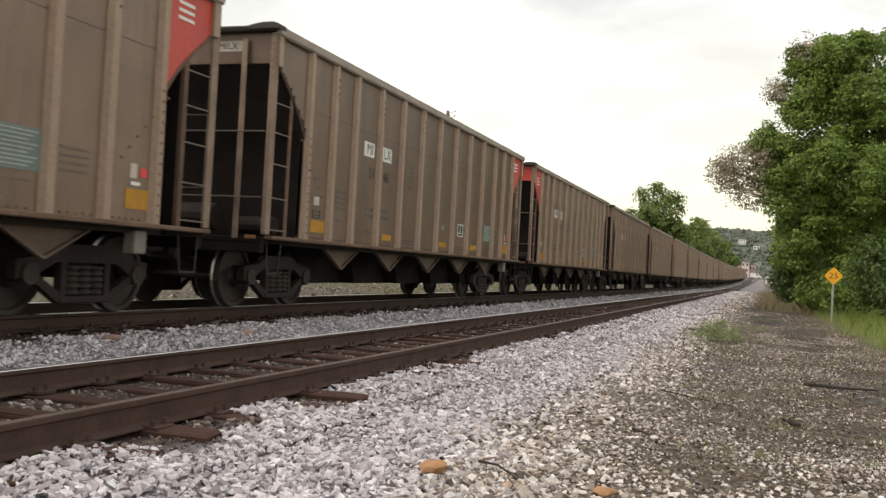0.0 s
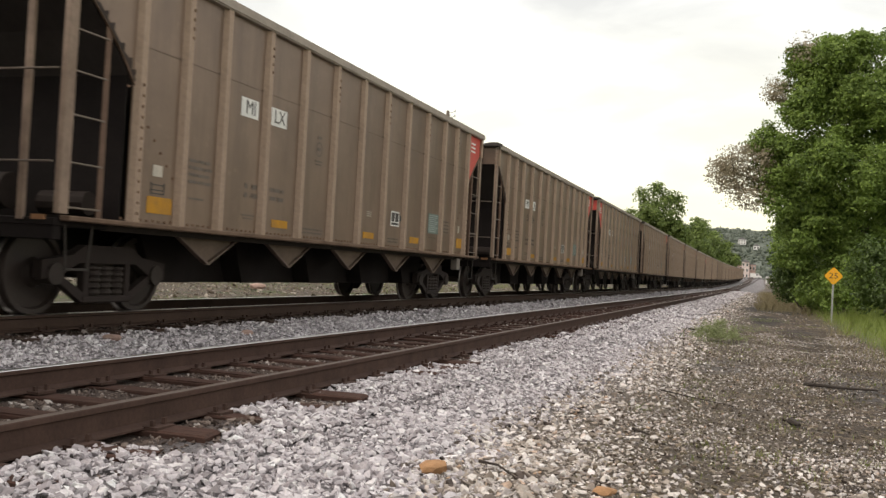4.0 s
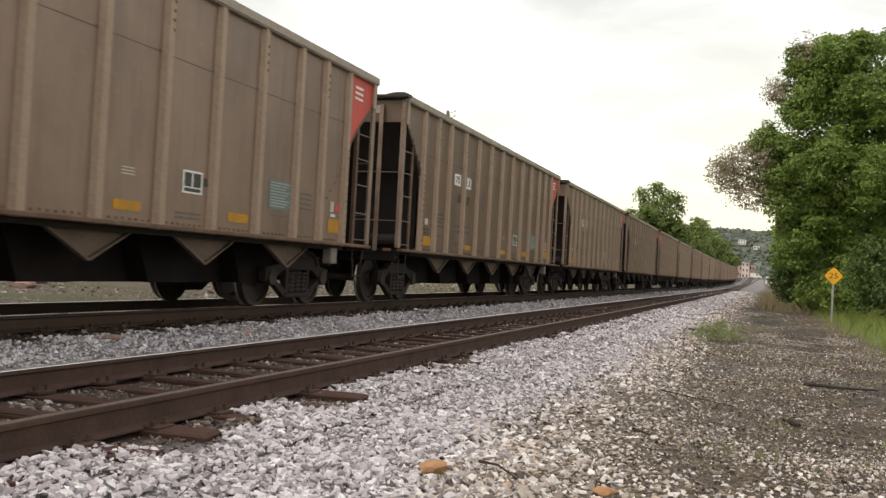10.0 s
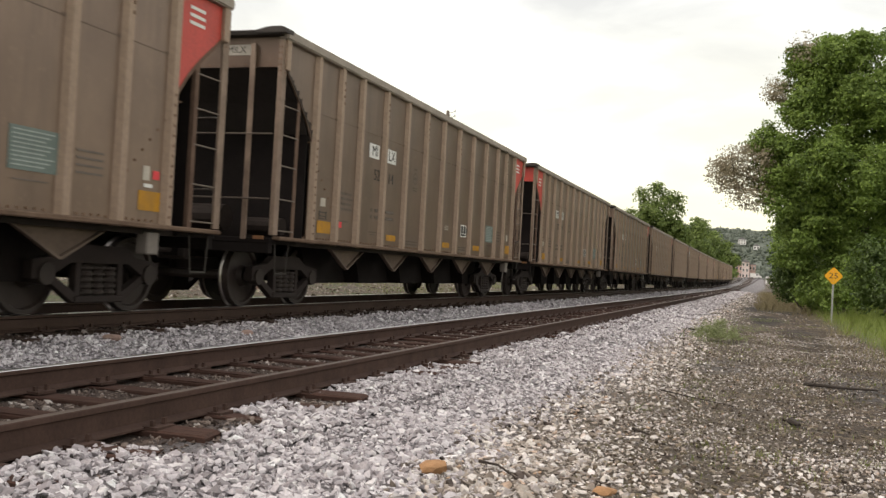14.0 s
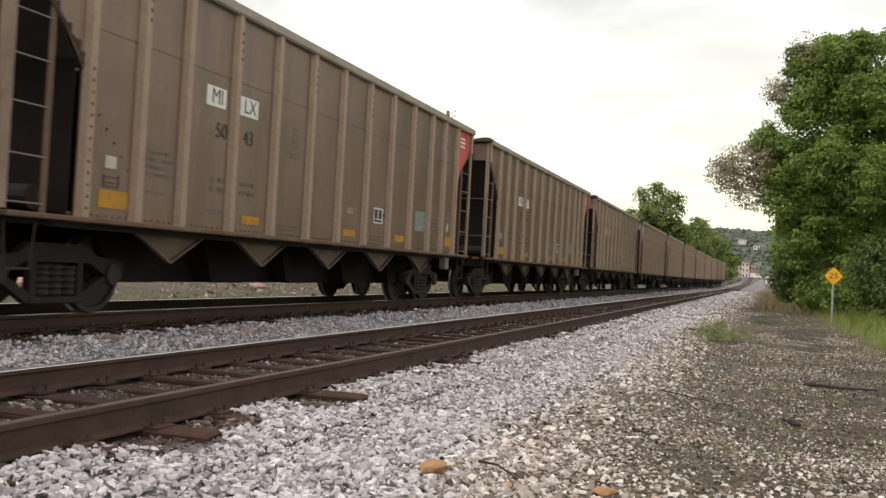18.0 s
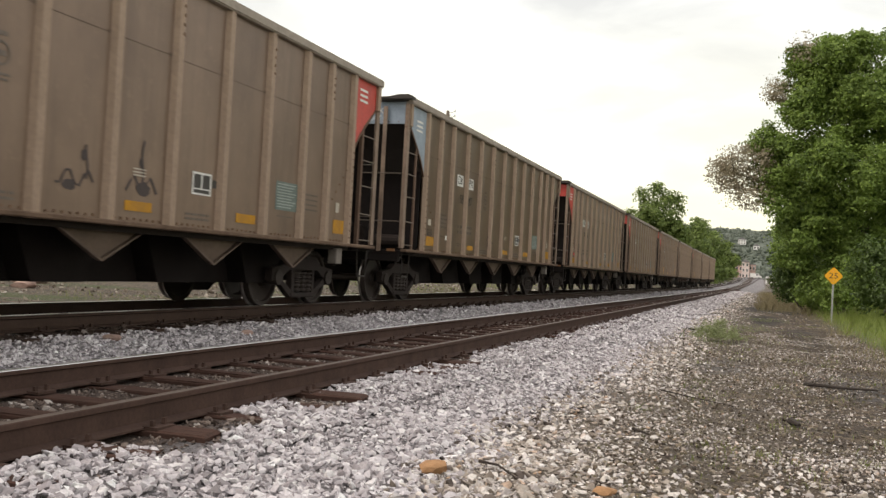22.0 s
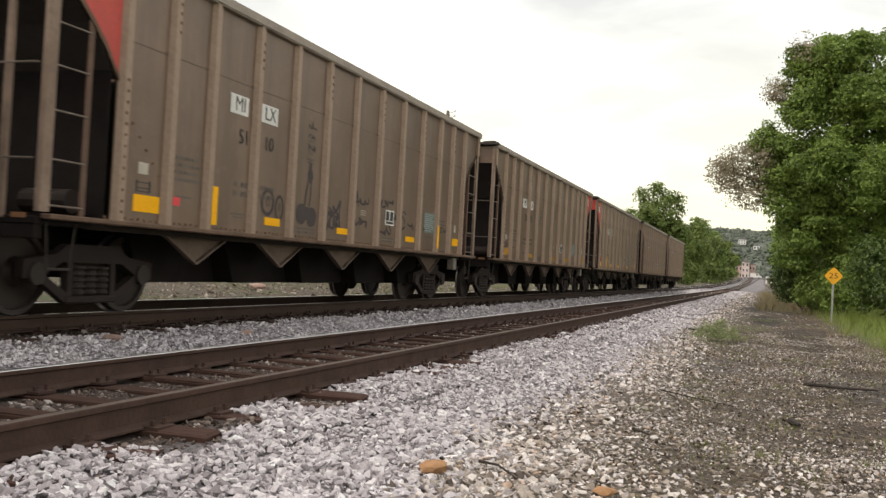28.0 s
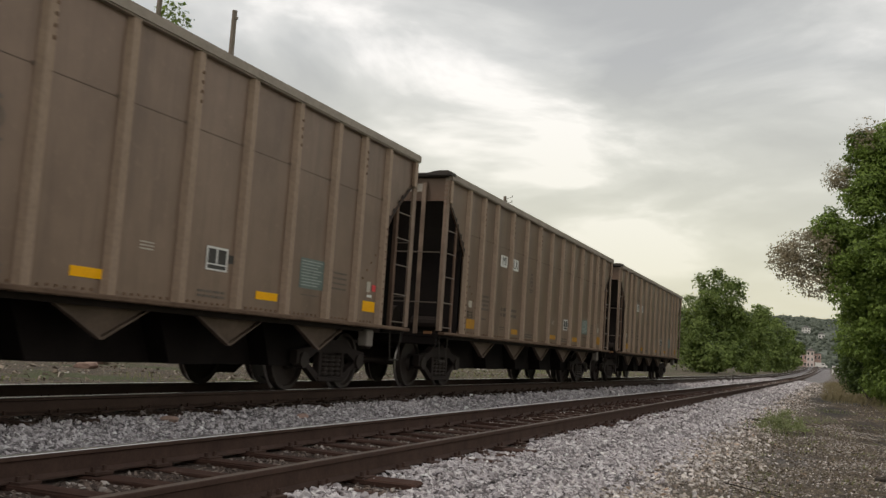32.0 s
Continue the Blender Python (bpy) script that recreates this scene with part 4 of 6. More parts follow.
M_RUNG = plain("worn_rung", (0.17, 0.135, 0.11), 0.55, 0.3, 0.3, 8.0, 0.1)
M_BOXGREY = plain("pale_grey_box", (0.19, 0.165, 0.145), 0.7, 0.0, 0.3, 6.0, 0.1)
M_PALE = plain("worn_pale_patch", (0.50, 0.45, 0.38), 0.7, 0.0, 0.3, 6.0, 0.0)

LETTERS = {}
FACING = Matrix(((0, 0, 1, 0), (1, 0, 0, 0), (0, 1, 0, 0), (0, 0, 0, 1)))


def letter(car, words, y, z, size, material, name="lettering", turn=FACING, x=None):
    key = (words, size, material.name)
    if key not in LETTERS:
        me = text_mesh(words, size)
        me.materials.append(material)
        LETTERS[key] = me
    ob = part(name, LETTERS[key], material, car)
    ob.matrix_basis = Matrix.Translation((W2 + 0.009 if x is None else x, y, z)) @ turn
    return ob


SHARED = {}


def shared(key, make, material):
    """One mesh for a part that several cars carry."""
    if key not in SHARED:
        SHARED[key] = mesh_of(make(), key)
        SHARED[key].materials.append(material)
    return SHARED[key]


def header_bm(e):
    return boxes((0, e * 7.2, 3.69, 3.14, 0.045, 0.44))


def corner_bm(e):
    bm = prism(bmesh.new(), [(e * 6.215, 2.63), (e * 6.46, 2.92), (e * 7.12, 3.48), (e * 7.12, TOP - 0.14), (e * 6.215, TOP - 0.14)], "x", W2 + 0.001, W2 + 0.006)
    return bm


def soot_bm(e):
    """Ragged soot along the cut edge of the side sheet."""
    rnd = random.Random(31)
    bm = bmesh.new()
    edge = [(7.17, 3.46), (7.02, 3.34), (6.88, 3.23), (6.66, 3.05), (6.44, 2.84), (6.30, 2.70), (6.21, 2.55)]
    lo, hi = [], []
    for (y0, z0), (y1, z1) in zip(edge, edge[1:]):
        for i in range(6):
            k, reach = i / 6, 0.03 + 0.085 * rnd.random() ** 2
            y, z = y0 + (y1 - y0) * k, z0 + (z1 - z0) * k
            lo.append(bm.verts.new((W2 + 0.015, e * y, z)))
            hi.append(bm.verts.new((W2 + 0.015, e * (y - reach * 0.6), z + reach * 0.8)))
    for i in range(len(lo) - 1):
        bm.faces.new((lo[i], lo[i + 1], hi[i + 1], hi[i]))
    return bm


def dress(car, front, rear, mark, number, reflect, extra):
    """The paint and lettering that set one car apart."""
    paint = {"grey": M_TRAIN, "red": M_RED, "blue": M_BLUE}
    head = part("end_header", shared("header_" + front, lambda: header_bm(-1), paint[front]), paint[front], car)
    tail_m = "grey"
    part("end_header", shared("tail_" + tail_m, lambda: header_bm(1), paint[tail_m]), paint[tail_m], car)
    if front != "grey":
        c = part("painted_corner", shared("corner_" + front, lambda: corner_bm(-1), paint[front]), paint[front], car, "bright paint on the end corner")

        for i in range(3):
            part("corner_line", shared("corner_line_%d" % i, lambda: decal(bmesh.new(), -6.75, -6.42, 3.58 - 0.09 * i, 3.62 - 0.09 * i, proud=0.010), M_WHITE), M_WHITE, c)
    if rear == "red":
        c = part("painted_corner", shared("tail_corner", lambda: corner_bm(1), M_RED), M_RED, car, "faded red paint on the rear corner")

        for i in range(3):
            part("corner_line", shared("tail_line_%d" % i, lambda: decal(bmesh.new(), 6.40, 6.72, 3.66 - 0.09 * i, 3.70 - 0.09 * i, proud=0.010), M_WHITE), M_WHITE, c)
    for e, paint_here in ((-1, front), (1, rear)):
        if paint_here == "grey":
            part("soot_stain", shared("soot_%d" % e, lambda: soot_bm(e), M_SOOTY), M_SOOTY, car, "ragged black soot on the sheet's edge")
    a, b = mark[:2], mark[2:]

    for words, y0, y1 in ((a, -3.95, -3.50), (b, -3.16, -2.68)):
        plate = part("mark_plate", shared("mark_plate_%s" % y0, lambda: decal(bmesh.new(), y0, y1, 2.60, 2.85), M_WHITE), M_WHITE, car, "white plate behind the lettering")
        letter(plate, words, (y0 + y1) / 2 + 0.02, 2.725, 0.27, M_BLACK)
    if number:
        letter(car, number[:2], -3.57, 2.31, 0.28, M_BLACK, "number")
        letter(car, number[2:], -2.90, 2.31, 0.28, M_BLACK, "number")
    # plate on the front header
    face = Matrix(((1, 0, 0, 0), (0, 0, -1, 0), (0, 1, 0, 0), (0, 0, 0, 1)))
    if front == "grey":
        part("header_plate", shared("header_plate", lambda: boxes((0.84, -7.226, 3.72, 0.50, 0.006, 0.15)), M_PALE), M_PALE, head)
        o = letter(head, mark, 0, 0, 0.14, M_BLACK)
        o.matrix_basis = Matrix.Translation((0.84, -7.232, 3.72)) @ face
    else:
        o = letter(head, mark, 0, 0, 0.145, M_WHITE)
        o.matrix_basis = Matrix.Translation((0.885, -7.228, 3.715)) @ face
        if number:
            o = letter(head, number, 0, 0, 0.145, M_WHITE)
            o.matrix_basis = Matrix.Translation((0.885, -7.228, 3.575)) @ face
    spots = [(-5.86, -5.38, 1.18, 1.37), (-2.97, -2.50, 1.18, 1.29), (0.30, 0.78, 1.18, 1.29), (2.62, 3.12, 1.19, 1.31), (5.62, 6.02, 1.20, 1.42)]
    if reflect:
        spots = [(-5.84, -5.36, 1.18, 1.37), (-2.90, -2.46, 1.20, 1.31), (-0.52, -0.06, 1.20, 1.30), (2.64, 3.14, 1.21, 1.31), (5.58, 6.0, 1.24, 1.40), (-4.36, -4.24, 1.12, 1.60)]

    for i, q in enumerate(spots):
        part("reflector", shared("reflector_%s_%d" % (reflect, i), lambda: decal(bmesh.new(), *q, proud=0.074 if i == 5 else 0.005), M_ORANGE if reflect else M_YELLOW), M_YELLOW, car)
    red = extra.get("dot", -5.48)
    if red is not None:
        z = 1.52 if red > -5.4 else 1.45
        if red > -5.2:
            z = 1.30
        part("red_spot", shared("dot%s" % red, lambda: decal(bmesh.new(), red, red + 0.14, z, z + 0.10, proud=0.008), M_REDDOT), M_REDDOT, car)
    if extra.get("tail_dot"):
        part("red_spot", shared("tail_dot", lambda: decal(bmesh.new(), 5.86, 5.98, 1.56, 1.66, proud=0.008), M_REDDOT), M_REDDOT, car)
        part("tail_patch", shared("tail_patch", lambda: decal(bmesh.new(), 5.70, 5.86, 1.46, 1.50, proud=0.008), M_WHITE), M_WHITE, car)
    if extra.get("scrawl") == "long":
        long_scrawl(car)
    elif extra.get("scrawl"):
        for j in range(extra["scrawl"]):
            scrawl(car, extra["seed"] + j, extra["at"] + 1.1 * j, fat=0.4)
    if extra.get("rear_strip"):
        part("reflector", shared("reflector_rear", lambda: decal(bmesh.new(), 4.36, 4.46, 1.14, 1.62, proud=0.074), M_ORANGE), M_ORANGE, car)


def spray_stroke(bm, pts, w):
    """A sprayed line of half width w along (y, z) points on the side sheet."""
    prev = None
    n = Vector((0, 0, w))
    for (py, pz), (qy, qz) in zip(pts, pts[1:] + pts[-1:]):
        d = Vector((0, qy - py, qz - pz))
        if d.length > 1e-6:
            n = Vector((0, -d.z, d.y)).normalized() * w
        pair = [bm.verts.new(Vector((W2 + 0.006, py, pz)) + n), bm.verts.new(Vector((W2 + 0.006, py, pz)) - n)]
        if prev:
            bm.faces.new((prev[0], prev[1], pair[1], pair[0]))
        prev = pair


def long_scrawl(car):
    """Sprayed shapes from panel to panel: two rings, a weight on a cord, a knot of strokes and lines of loops."""
    rnd = random.Random(19)

    def piece(strokes):
        bm = bmesh.new()
        for pts, w in strokes:
            spray_stroke(bm, pts, w)
        part("graffiti", bm, M_SPRAY, car, "dark sprayed graffiti scrawl")

    def oval(cy, cz, ry, rz):
        return [(cy + ry * math.cos(0.35 * i), cz + rz * math.sin(0.35 * i)) for i in range(20)]

    def loops(y0, y1, z, tall, n):
        """A run of n hurried, unreadable loops and jabs."""
        pts, step = [], (y1 - y0) / n
        for k in range(n):
            for i in range(rnd.randint(4, 6)):
                pts.append((y0 + step * (k + rnd.uniform(0.0, 1.05)), z + tall * rnd.uniform(-1.0, 1.0) * (1.3 if rnd.random() < 0.25 else 0.8)))
        soft = []
        for p, q, r in zip(pts, pts[1:], pts[2:]):
            for u in (0.0, 0.34, 0.67):
                a = [(p[c] + q[c]) / 2 * (1 - u) ** 2 + 2 * q[c] * u * (1 - u) + (q[c] + r[c]) / 2 * u * u for c in (0, 1)]
                soft.append(tuple(a))
        return soft

    piece([(oval(-2.84, 1.52, 0.16, 0.17), 0.028), (oval(-2.84, 1.52, 0.04, 0.05), 0.008)])
    piece([(oval(-2.50, 1.46, 0.11, 0.17), 0.024), (oval(-2.50, 1.48, 0.02, 0.05), 0.008)])
    bm = bmesh.new()
    for cy, cz, ry, rz in ((-1.80, 1.43, 0.17, 0.16), (-1.46, 1.40, 0.17, 0.15), (-1.62, 1.45, 0.16, 0.10), (-1.56, 2.02, 0.085, 0.12), (-1.57, 2.14, 0.045, 0.12)):
        vs = []
        for i in range(24):
            a = 2 * math.pi * i / 24
            k = 1 + 0.12 * noise.noise((cy + math.cos(a) * 1.4, cz + math.sin(a) * 1.4, 3.0)) + rnd.uniform(-0.04, 0.04)
            vs.append(bm.verts.new((W2 + 0.005, cy + math.cos(a) * ry * k, cz + math.sin(a) * rz * k)))
        bm.faces.new(vs)
    spray_stroke(bm, [(-1.70, 1.56), (-1.68, 1.74), (-1.62, 1.94)], 0.018)
    spray_stroke(bm, [(-1.56, 1.56), (-1.52, 1.72), (-1.53, 1.94)], 0.018)
    part("graffiti", bm, M_SPRAY, car, "dark sprayed weight hanging on a cord")
    piece([(loops(-1.72, -1.40, 2.45 + 0.16 * i, 0.07, 3), 0.010) for i in range(3)])
    piece([(loops(-0.90, -0.45, 1.32 + 0.12 * i, 0.10, 3), 0.022) for i in range(3)] + [([(-0.92, 1.24), (-0.78, 1.45), (-0.55, 1.58), (-0.42, 1.74)], 0.03), ([(-0.42, 1.74), (-0.46, 1.5), (-0.40, 1.26)], 0.026)])
    piece([(loops(0.14, 0.80, 1.80, 0.12, 4), 0.020), ([(0.12, 1.66), (0.22, 1.98), (0.30, 1.70)], 0.020)])
    piece([(loops(0.14, 0.74, 1.44, 0.10, 4), 0.020)])
    piece([(loops(1.26, 1.98, 1.86, 0.12, 4), 0.020)])
    piece([(loops(1.24, 1.90, 1.36, 0.10, 4), 0.020)])
    piece([([(2.62, 1.72), (2.50, 1.78), (2.38, 1.70), (2.56, 1.60), (2.58, 1.48), (2.40, 1.42)], 0.020), (loops(2.66, 3.14, 1.52, 0.09, 3), 0.018)])
    piece([(loops(3.60, 4.20, 1.52, 0.08, 4), 0.018)])
    piece([([(4.56, 1.42), (4.62, 1.66), (4.76, 1.46), (4.82, 1.62)], 0.020), (loops(4.84, 5.16, 1.52, 0.07, 2), 0.018)])


def scrawl(car, seed, y, fat=1.0):
    """Dark spray paint on one panel: filled blobs with strokes and a drip."""
    rnd = random.Random(seed)
    bm = bmesh.new()

    def blob(cy, cz, ry, rz):
        vs = []
        for i in range(22):
            a = 2 * math.pi * i / 22
            k = 1 + 0.28 * noise.noise((seed + math.cos(a) * 1.4, cz + math.sin(a) * 1.4, cy)) + rnd.uniform(-0.06, 0.06)
            vs.append(bm.verts.new((W2 + 0.005, cy + math.cos(a) * ry * k, cz + math.sin(a) * rz * k)))
        bm.faces.new(vs)

    blob(y + rnd.uniform(-0.15, 0.1), rnd.uniform(1.36, 1.46), rnd.uniform(0.22, 0.34) * fat, rnd.uniform(0.12, 0.2) * fat)
    blob(y + rnd.uniform(-0.05, 0.2), rnd.uniform(1.56, 1.74), rnd.uniform(0.07, 0.14) * fat, rnd.uniform(0.12, 0.22) * fat)
    z0, w = rnd.uniform(1.4, 1.5), rnd.uniform(0.012, 0.022)
    y0 = y + rnd.uniform(-0.1, 0.15)
    spray_stroke(bm, [(y0 + 0.02 * math.sin(i), z0 + i * 0.07) for i in range(rnd.randint(5, 8))], w)
    spray_stroke(bm, [(y - 0.3 + 0.07 * i, z0 + 0.09 * math.sin(i * 1.5 + seed)) for i in range(9)], w)
    part("graffiti", bm, M_SPRAY, car, "dark sprayed graffiti scrawl")


M_SPRAY = plain("dark_spray_paint", (0.060, 0.044, 0.042), 0.7, 0.0, 0.5, 5.0, 0.0)

first = tagged(make_car(), "dusty brown aluminium coal hopper car with ribbed sides", "train car", "cars of the train")
cars = [first]
for k in range(1, 22):
    cars.append(copy_thing(first, Matrix.Identity(4)))
ROSTER = [  # front paint, rear paint, mark, number, bright reflectors, extras
    ("grey", "red", "MILX", "", 0, {"tail_dot": 1}), ("grey", "red", "MILX", "5146", 0, {"dot": -5.3, "tail_dot": 1}),
    ("red", "grey", "MILX", "5225", 0, {"dot": -5.1}), ("grey", "red", "MILX", "", 0, {"dot": None}),
    ("grey", "red", "MILX", "5124", 0, {"dot": -5.3}), ("red", "grey", "MILX", "5261", 0, {"dot": -5.1}),
    ("grey", "red", "MILX", "5090", 0, {"dot": -5.3, "tail_dot": 1}), ("grey", "red", "MILX", "5017", 0, {"dot": -5.3, "tail_dot": 1}),
    ("grey", "red", "MILX", "5094", 0, {"dot": -5.3, "tail_dot": 1}), ("grey", "red", "MILX", "5214", 0, {"dot": -5.1}),
    ("red", "grey", "MILX", "5274", 0, {"dot": None}), ("grey", "red", "MILX", "5043", 0, {"dot": None}),
    ("grey", "red", "MILX", "5126", 0, {"dot": None}), ("grey", "red", "MILX", "5298", 0, {"dot": -5.1, "scrawl": 2, "seed": 4, "at": -0.5}),
    ("blue", "grey", "DKPX", "5587", 0, {"dot": None, "scrawl": 1, "seed": 31, "at": -1.0}), ("red", "grey", "MILX", "5016", 0, {"dot": -5.6}),
    ("red", "grey", "MILX", "", 0, {"dot": None}), ("red", "grey", "MILX", "5110", 1, {"dot": -5.1, "scrawl": "long", "rear_strip": 1}),
    ("grey", "red", "MILX", "5082", 0, {"dot": -5.3}), ("red", "grey", "MILX", "5046", 1, {"dot": -5.5, "tail_dot": 1}),
    ("grey", "grey", "MILX", "", 0, {"dot": None}), ("grey", "grey", "MILX", "", 0, {"dot": None})]
for car, row in zip(cars, ROSTER):
    dress(car, *row)
    if row[2] == "DKPX":           # the one car in darker paint
        part("white_patch", decal(bmesh.new(), -4.62, -4.50, 1.34, 1.44), M_WHITE, car, "small white patch")
        for ob in car.children:
            if ob.name.startswith("side_wall"):
                ob.material_slots[0].link = "OBJECT"
                ob.material_slots[0].material = M_TRAIN2
    front, rear, mark, number, bright, extra = row
    words = "brown ribbed coal hopper car"
    if front != "grey":
        words += " with %s front header" % front
    elif rear == "red":
        words += " with faded red rear corner"
    if extra.get("scrawl"):
        words += " and graffiti"
    elif bright:
        words += " and yellow reflectors"
    tagged(car, words)


# ================= trees and plants =================
def leaf_material(name, dark, light):
    m, nt, b = mat(name, 0.6)
    rnd = nt.nodes.new("ShaderNodeNewGeometry").outputs["Random Per Island"]
    pos = nt.nodes.new("ShaderNodeNewGeometry").outputs["Position"]
    f = ramp_node(nt, noise_node(nt, 0.9, 4, 0.6, coord=pos), [(0.36, (0.0, 0.0, 0.0)), (0.66, (1.0, 1.0, 1.0))])
    half = tuple((a + c) / 2 for a, c in zip(dark, light))
    some = tuple((2 * a + c) / 3 for a, c in zip(dark, light))
    most = tuple((a + 3 * c) / 4 for a, c in zip(dark, light))
    col = mix_node(nt, f, ramp_node(nt, rnd, [(0.0, dark), (0.5, some), (1.0, half)]), ramp_node(nt, rnd, [(0.0, some), (0.5, half), (1.0, most), ]))
    nt.links.new(col, b.inputs["Base Color"])
    tr = nt.nodes.new("ShaderNodeBsdfTranslucent")
    nt.links.new(col, tr.inputs["Color"])
    mx = nt.nodes.new("ShaderNodeMixShader")
    mx.inputs[0].default_value = 0.32
    out = nt.nodes["Material Output"]
    nt.links.new(b.outputs[0], mx.inputs[1]); nt.links.new(tr.outputs[0], mx.inputs[2]); nt.links.new(mx.outputs[0], out.inputs[0])
    return m


for m in (M_COAL_SHADE, M_TANK, M_RAIL, M_RAIL_SHADE, M_TIE, M_TIE_SHADE, M_HOPPER, M_SOOT_SHADE, M_SILL, M_POST, M_ORANGE, M_YELLOW, M_RUSTPOST):
    m.node_tree.nodes["Principled BSDF"].inputs["Specular IOR Level"].default_value = 0.15
M_LEAF = leaf_material("green_leaves", (0.055, 0.098, 0.018), (0.33, 0.46, 0.085))
# Darker leaf tones for low shrubs: shade under the trees is painted in.
M_LEAF_SHADE = leaf_material("shaded_leaves", (0.030, 0.056, 0.010), (0.125, 0.19, 0.036))
M_FARLEAF = leaf_material("olive_leaves", (0.06, 0.10, 0.024), (0.32, 0.41, 0.105))
M_BUD = leaf_material("brownish_young_leaves", (0.24, 0.20, 0.13), (0.50, 0.44, 0.31))
M_GRASS = leaf_material("grass_blades", (0.12, 0.17, 0.03), (0.38, 0.44, 0.11))
M_WEED = leaf_material("pale_weed_blades", (0.16, 0.19, 0.07), (0.36, 0.40, 0.20))
M_DRYGRASS = leaf_material("dry_grass", (0.17, 0.14, 0.075), (0.42, 0.35, 0.20))
M_BARK = plain("grey_bark", (0.10, 0.08, 0.065), 0.9, 0.0, 0.4, 5.0, 0.5, stretch=(3, 3, 0.6))


def leaf_mesh(name, c, up, leaf, rng, material):
    """Leaves at c, more or less flat on the outside of their clump, upper sides to the sky."""
    n = len(c)
    up = up / (np.linalg.norm(up, axis=1)[:, None] + 1e-6) + np.array((0, 0, 0.45)) + rng.normal(size=(n, 3)) * 0.75
    up /= np.linalg.norm(up, axis=1)[:, None]
    along = np.cross(up, rng.normal(size=(n, 3)))
    along /= np.linalg.norm(along, axis=1)[:, None]
    t = np.stack([along, np.cross(up, along), up], 2)
    s = leaf * rng.uniform(0.6, 1.4, n)
    quad = np.array([(-0.55, 0, 0), (0, -0.32, 0.06), (0.55, 0, 0), (0, 0.32, 0.06)])
    p = (quad[None] @ t.transpose(0, 2, 1)) * s[:, None, None] + c[:, None]
    f = np.arange(n * 4).reshape(n, 4)
    me = mesh_from_arrays(name, p.reshape(-1, 3), f)
    me.materials.append(material)
    return me


def leaf_cloud(name, lobes, leaf, rng, material, clump=0.55):
    """Leaves gathered in clumps over lobes (x, y, z, rx, rz, clumps, leaves in a clump)."""
    cs, gs = [], []
    for x, y, z, rx, rz, clumps, per in lobes:
        d = rng.normal(size=(clumps, 3))
        d /= np.linalg.norm(d, axis=1)[:, None]
        r = rng.uniform(0.25, 1.0, clumps) ** 0.45
        r *= 1 + 0.16 * np.sin(d[:, 0] * 4 + x) + 0.14 * np.sin(d[:, 2] * 5 + z + d[:, 1] * 3)
        c = np.array((x, y, z)) + d * r[:, None] * np.array((rx, rx, rz))
        size = clump * rng.uniform(0.5, 1.25, clumps)
        g = rng.normal(size=(clumps, per, 3))
        g *= (rng.uniform(0, 1, (clumps, per)) ** 0.4 / np.linalg.norm(g, axis=2))[..., None]
        g = g * size[:, None, None] * np.array((1.05, 1.05, 0.7))
        cs.append((c[:, None] + g).reshape(-1, 3))
        gs.append((g / size[:, None, None] + 0.6 * d[:, None]).reshape(-1, 3))
    c = np.concatenate(cs)
    keep_c = c[:, 2] > height(c[0, 0], c[0, 1]) + 0.1
    return leaf_mesh(name, c[keep_c], np.concatenate(gs)[keep_c], leaf, rng, material)


def bough_cloud(name, lobes, leaf, rng, material, bough=0.8, fill=0.22):
    """Leaves over the tops and outsides of drooping boughs that stand apart on each lobe."""
    cs, ns = [], []
    for x, y, z, rx, rz, clumps, per in lobes:
        total = clumps * per
        nb = max(5, int(3.0 * rx * max(rx, rz) / bough ** 2))
        d = rng.normal(size=(nb, 3))
        d /= np.linalg.norm(d, axis=1)[:, None]
        c = np.array((x, y, z)) + d * rng.uniform(0.62, 0.98, nb)[:, None] * np.array((rx, rx, rz))
        size = bough * rng.uniform(0.55, 1.2, nb)
        share = size ** 2 / (size ** 2).sum()
        pick = rng.choice(nb, int(total * (1 - fill)), p=share)
        n = len(pick)
        g = rng.normal(size=(n, 3)) + 0.45 * d[pick] + np.array((0, 0, 0.5))
        g /= np.linalg.norm(g, axis=1)[:, None]
        g *= (rng.uniform(0, 1, n) ** 0.28)[:, None]
        twig = 1 + 0.30 * np.sin(g[:, 0] * 7 + pick) * np.sin(g[:, 1] * 6 + pick * 2.0) + 0.18 * np.sin(g[:, 2] * 11 + pick)
        reach = np.linalg.norm(g[:, :2], axis=1)
        off = g * twig[:, None] * size[pick][:, None] * np.array((1.08, 1.08, 0.86))
        off[:, 2] -= 0.12 * size[pick] * reach ** 2
        cs.append(c[pick] + off)
        ns.append(g + 0.4 * d[pick])
        m = int(total * fill)
        h = rng.normal(size=(m, 3))
        h *= (rng.uniform(0, 1, m) ** 0.33 / np.linalg.norm(h, axis=1))[:, None]
        cs.append(np.array((x, y, z)) + h * np.array((rx, rx, rz)) * 0.74)
        ns.append(h)
    c, up = np.concatenate(cs), np.concatenate(ns)
    keep_c = c[:, 2] > height(c[0, 0], c[0, 1]) + 0.1
    c, up = c[keep_c], up[keep_c]
    return leaf_mesh(name, c, up, leaf, rng, material)


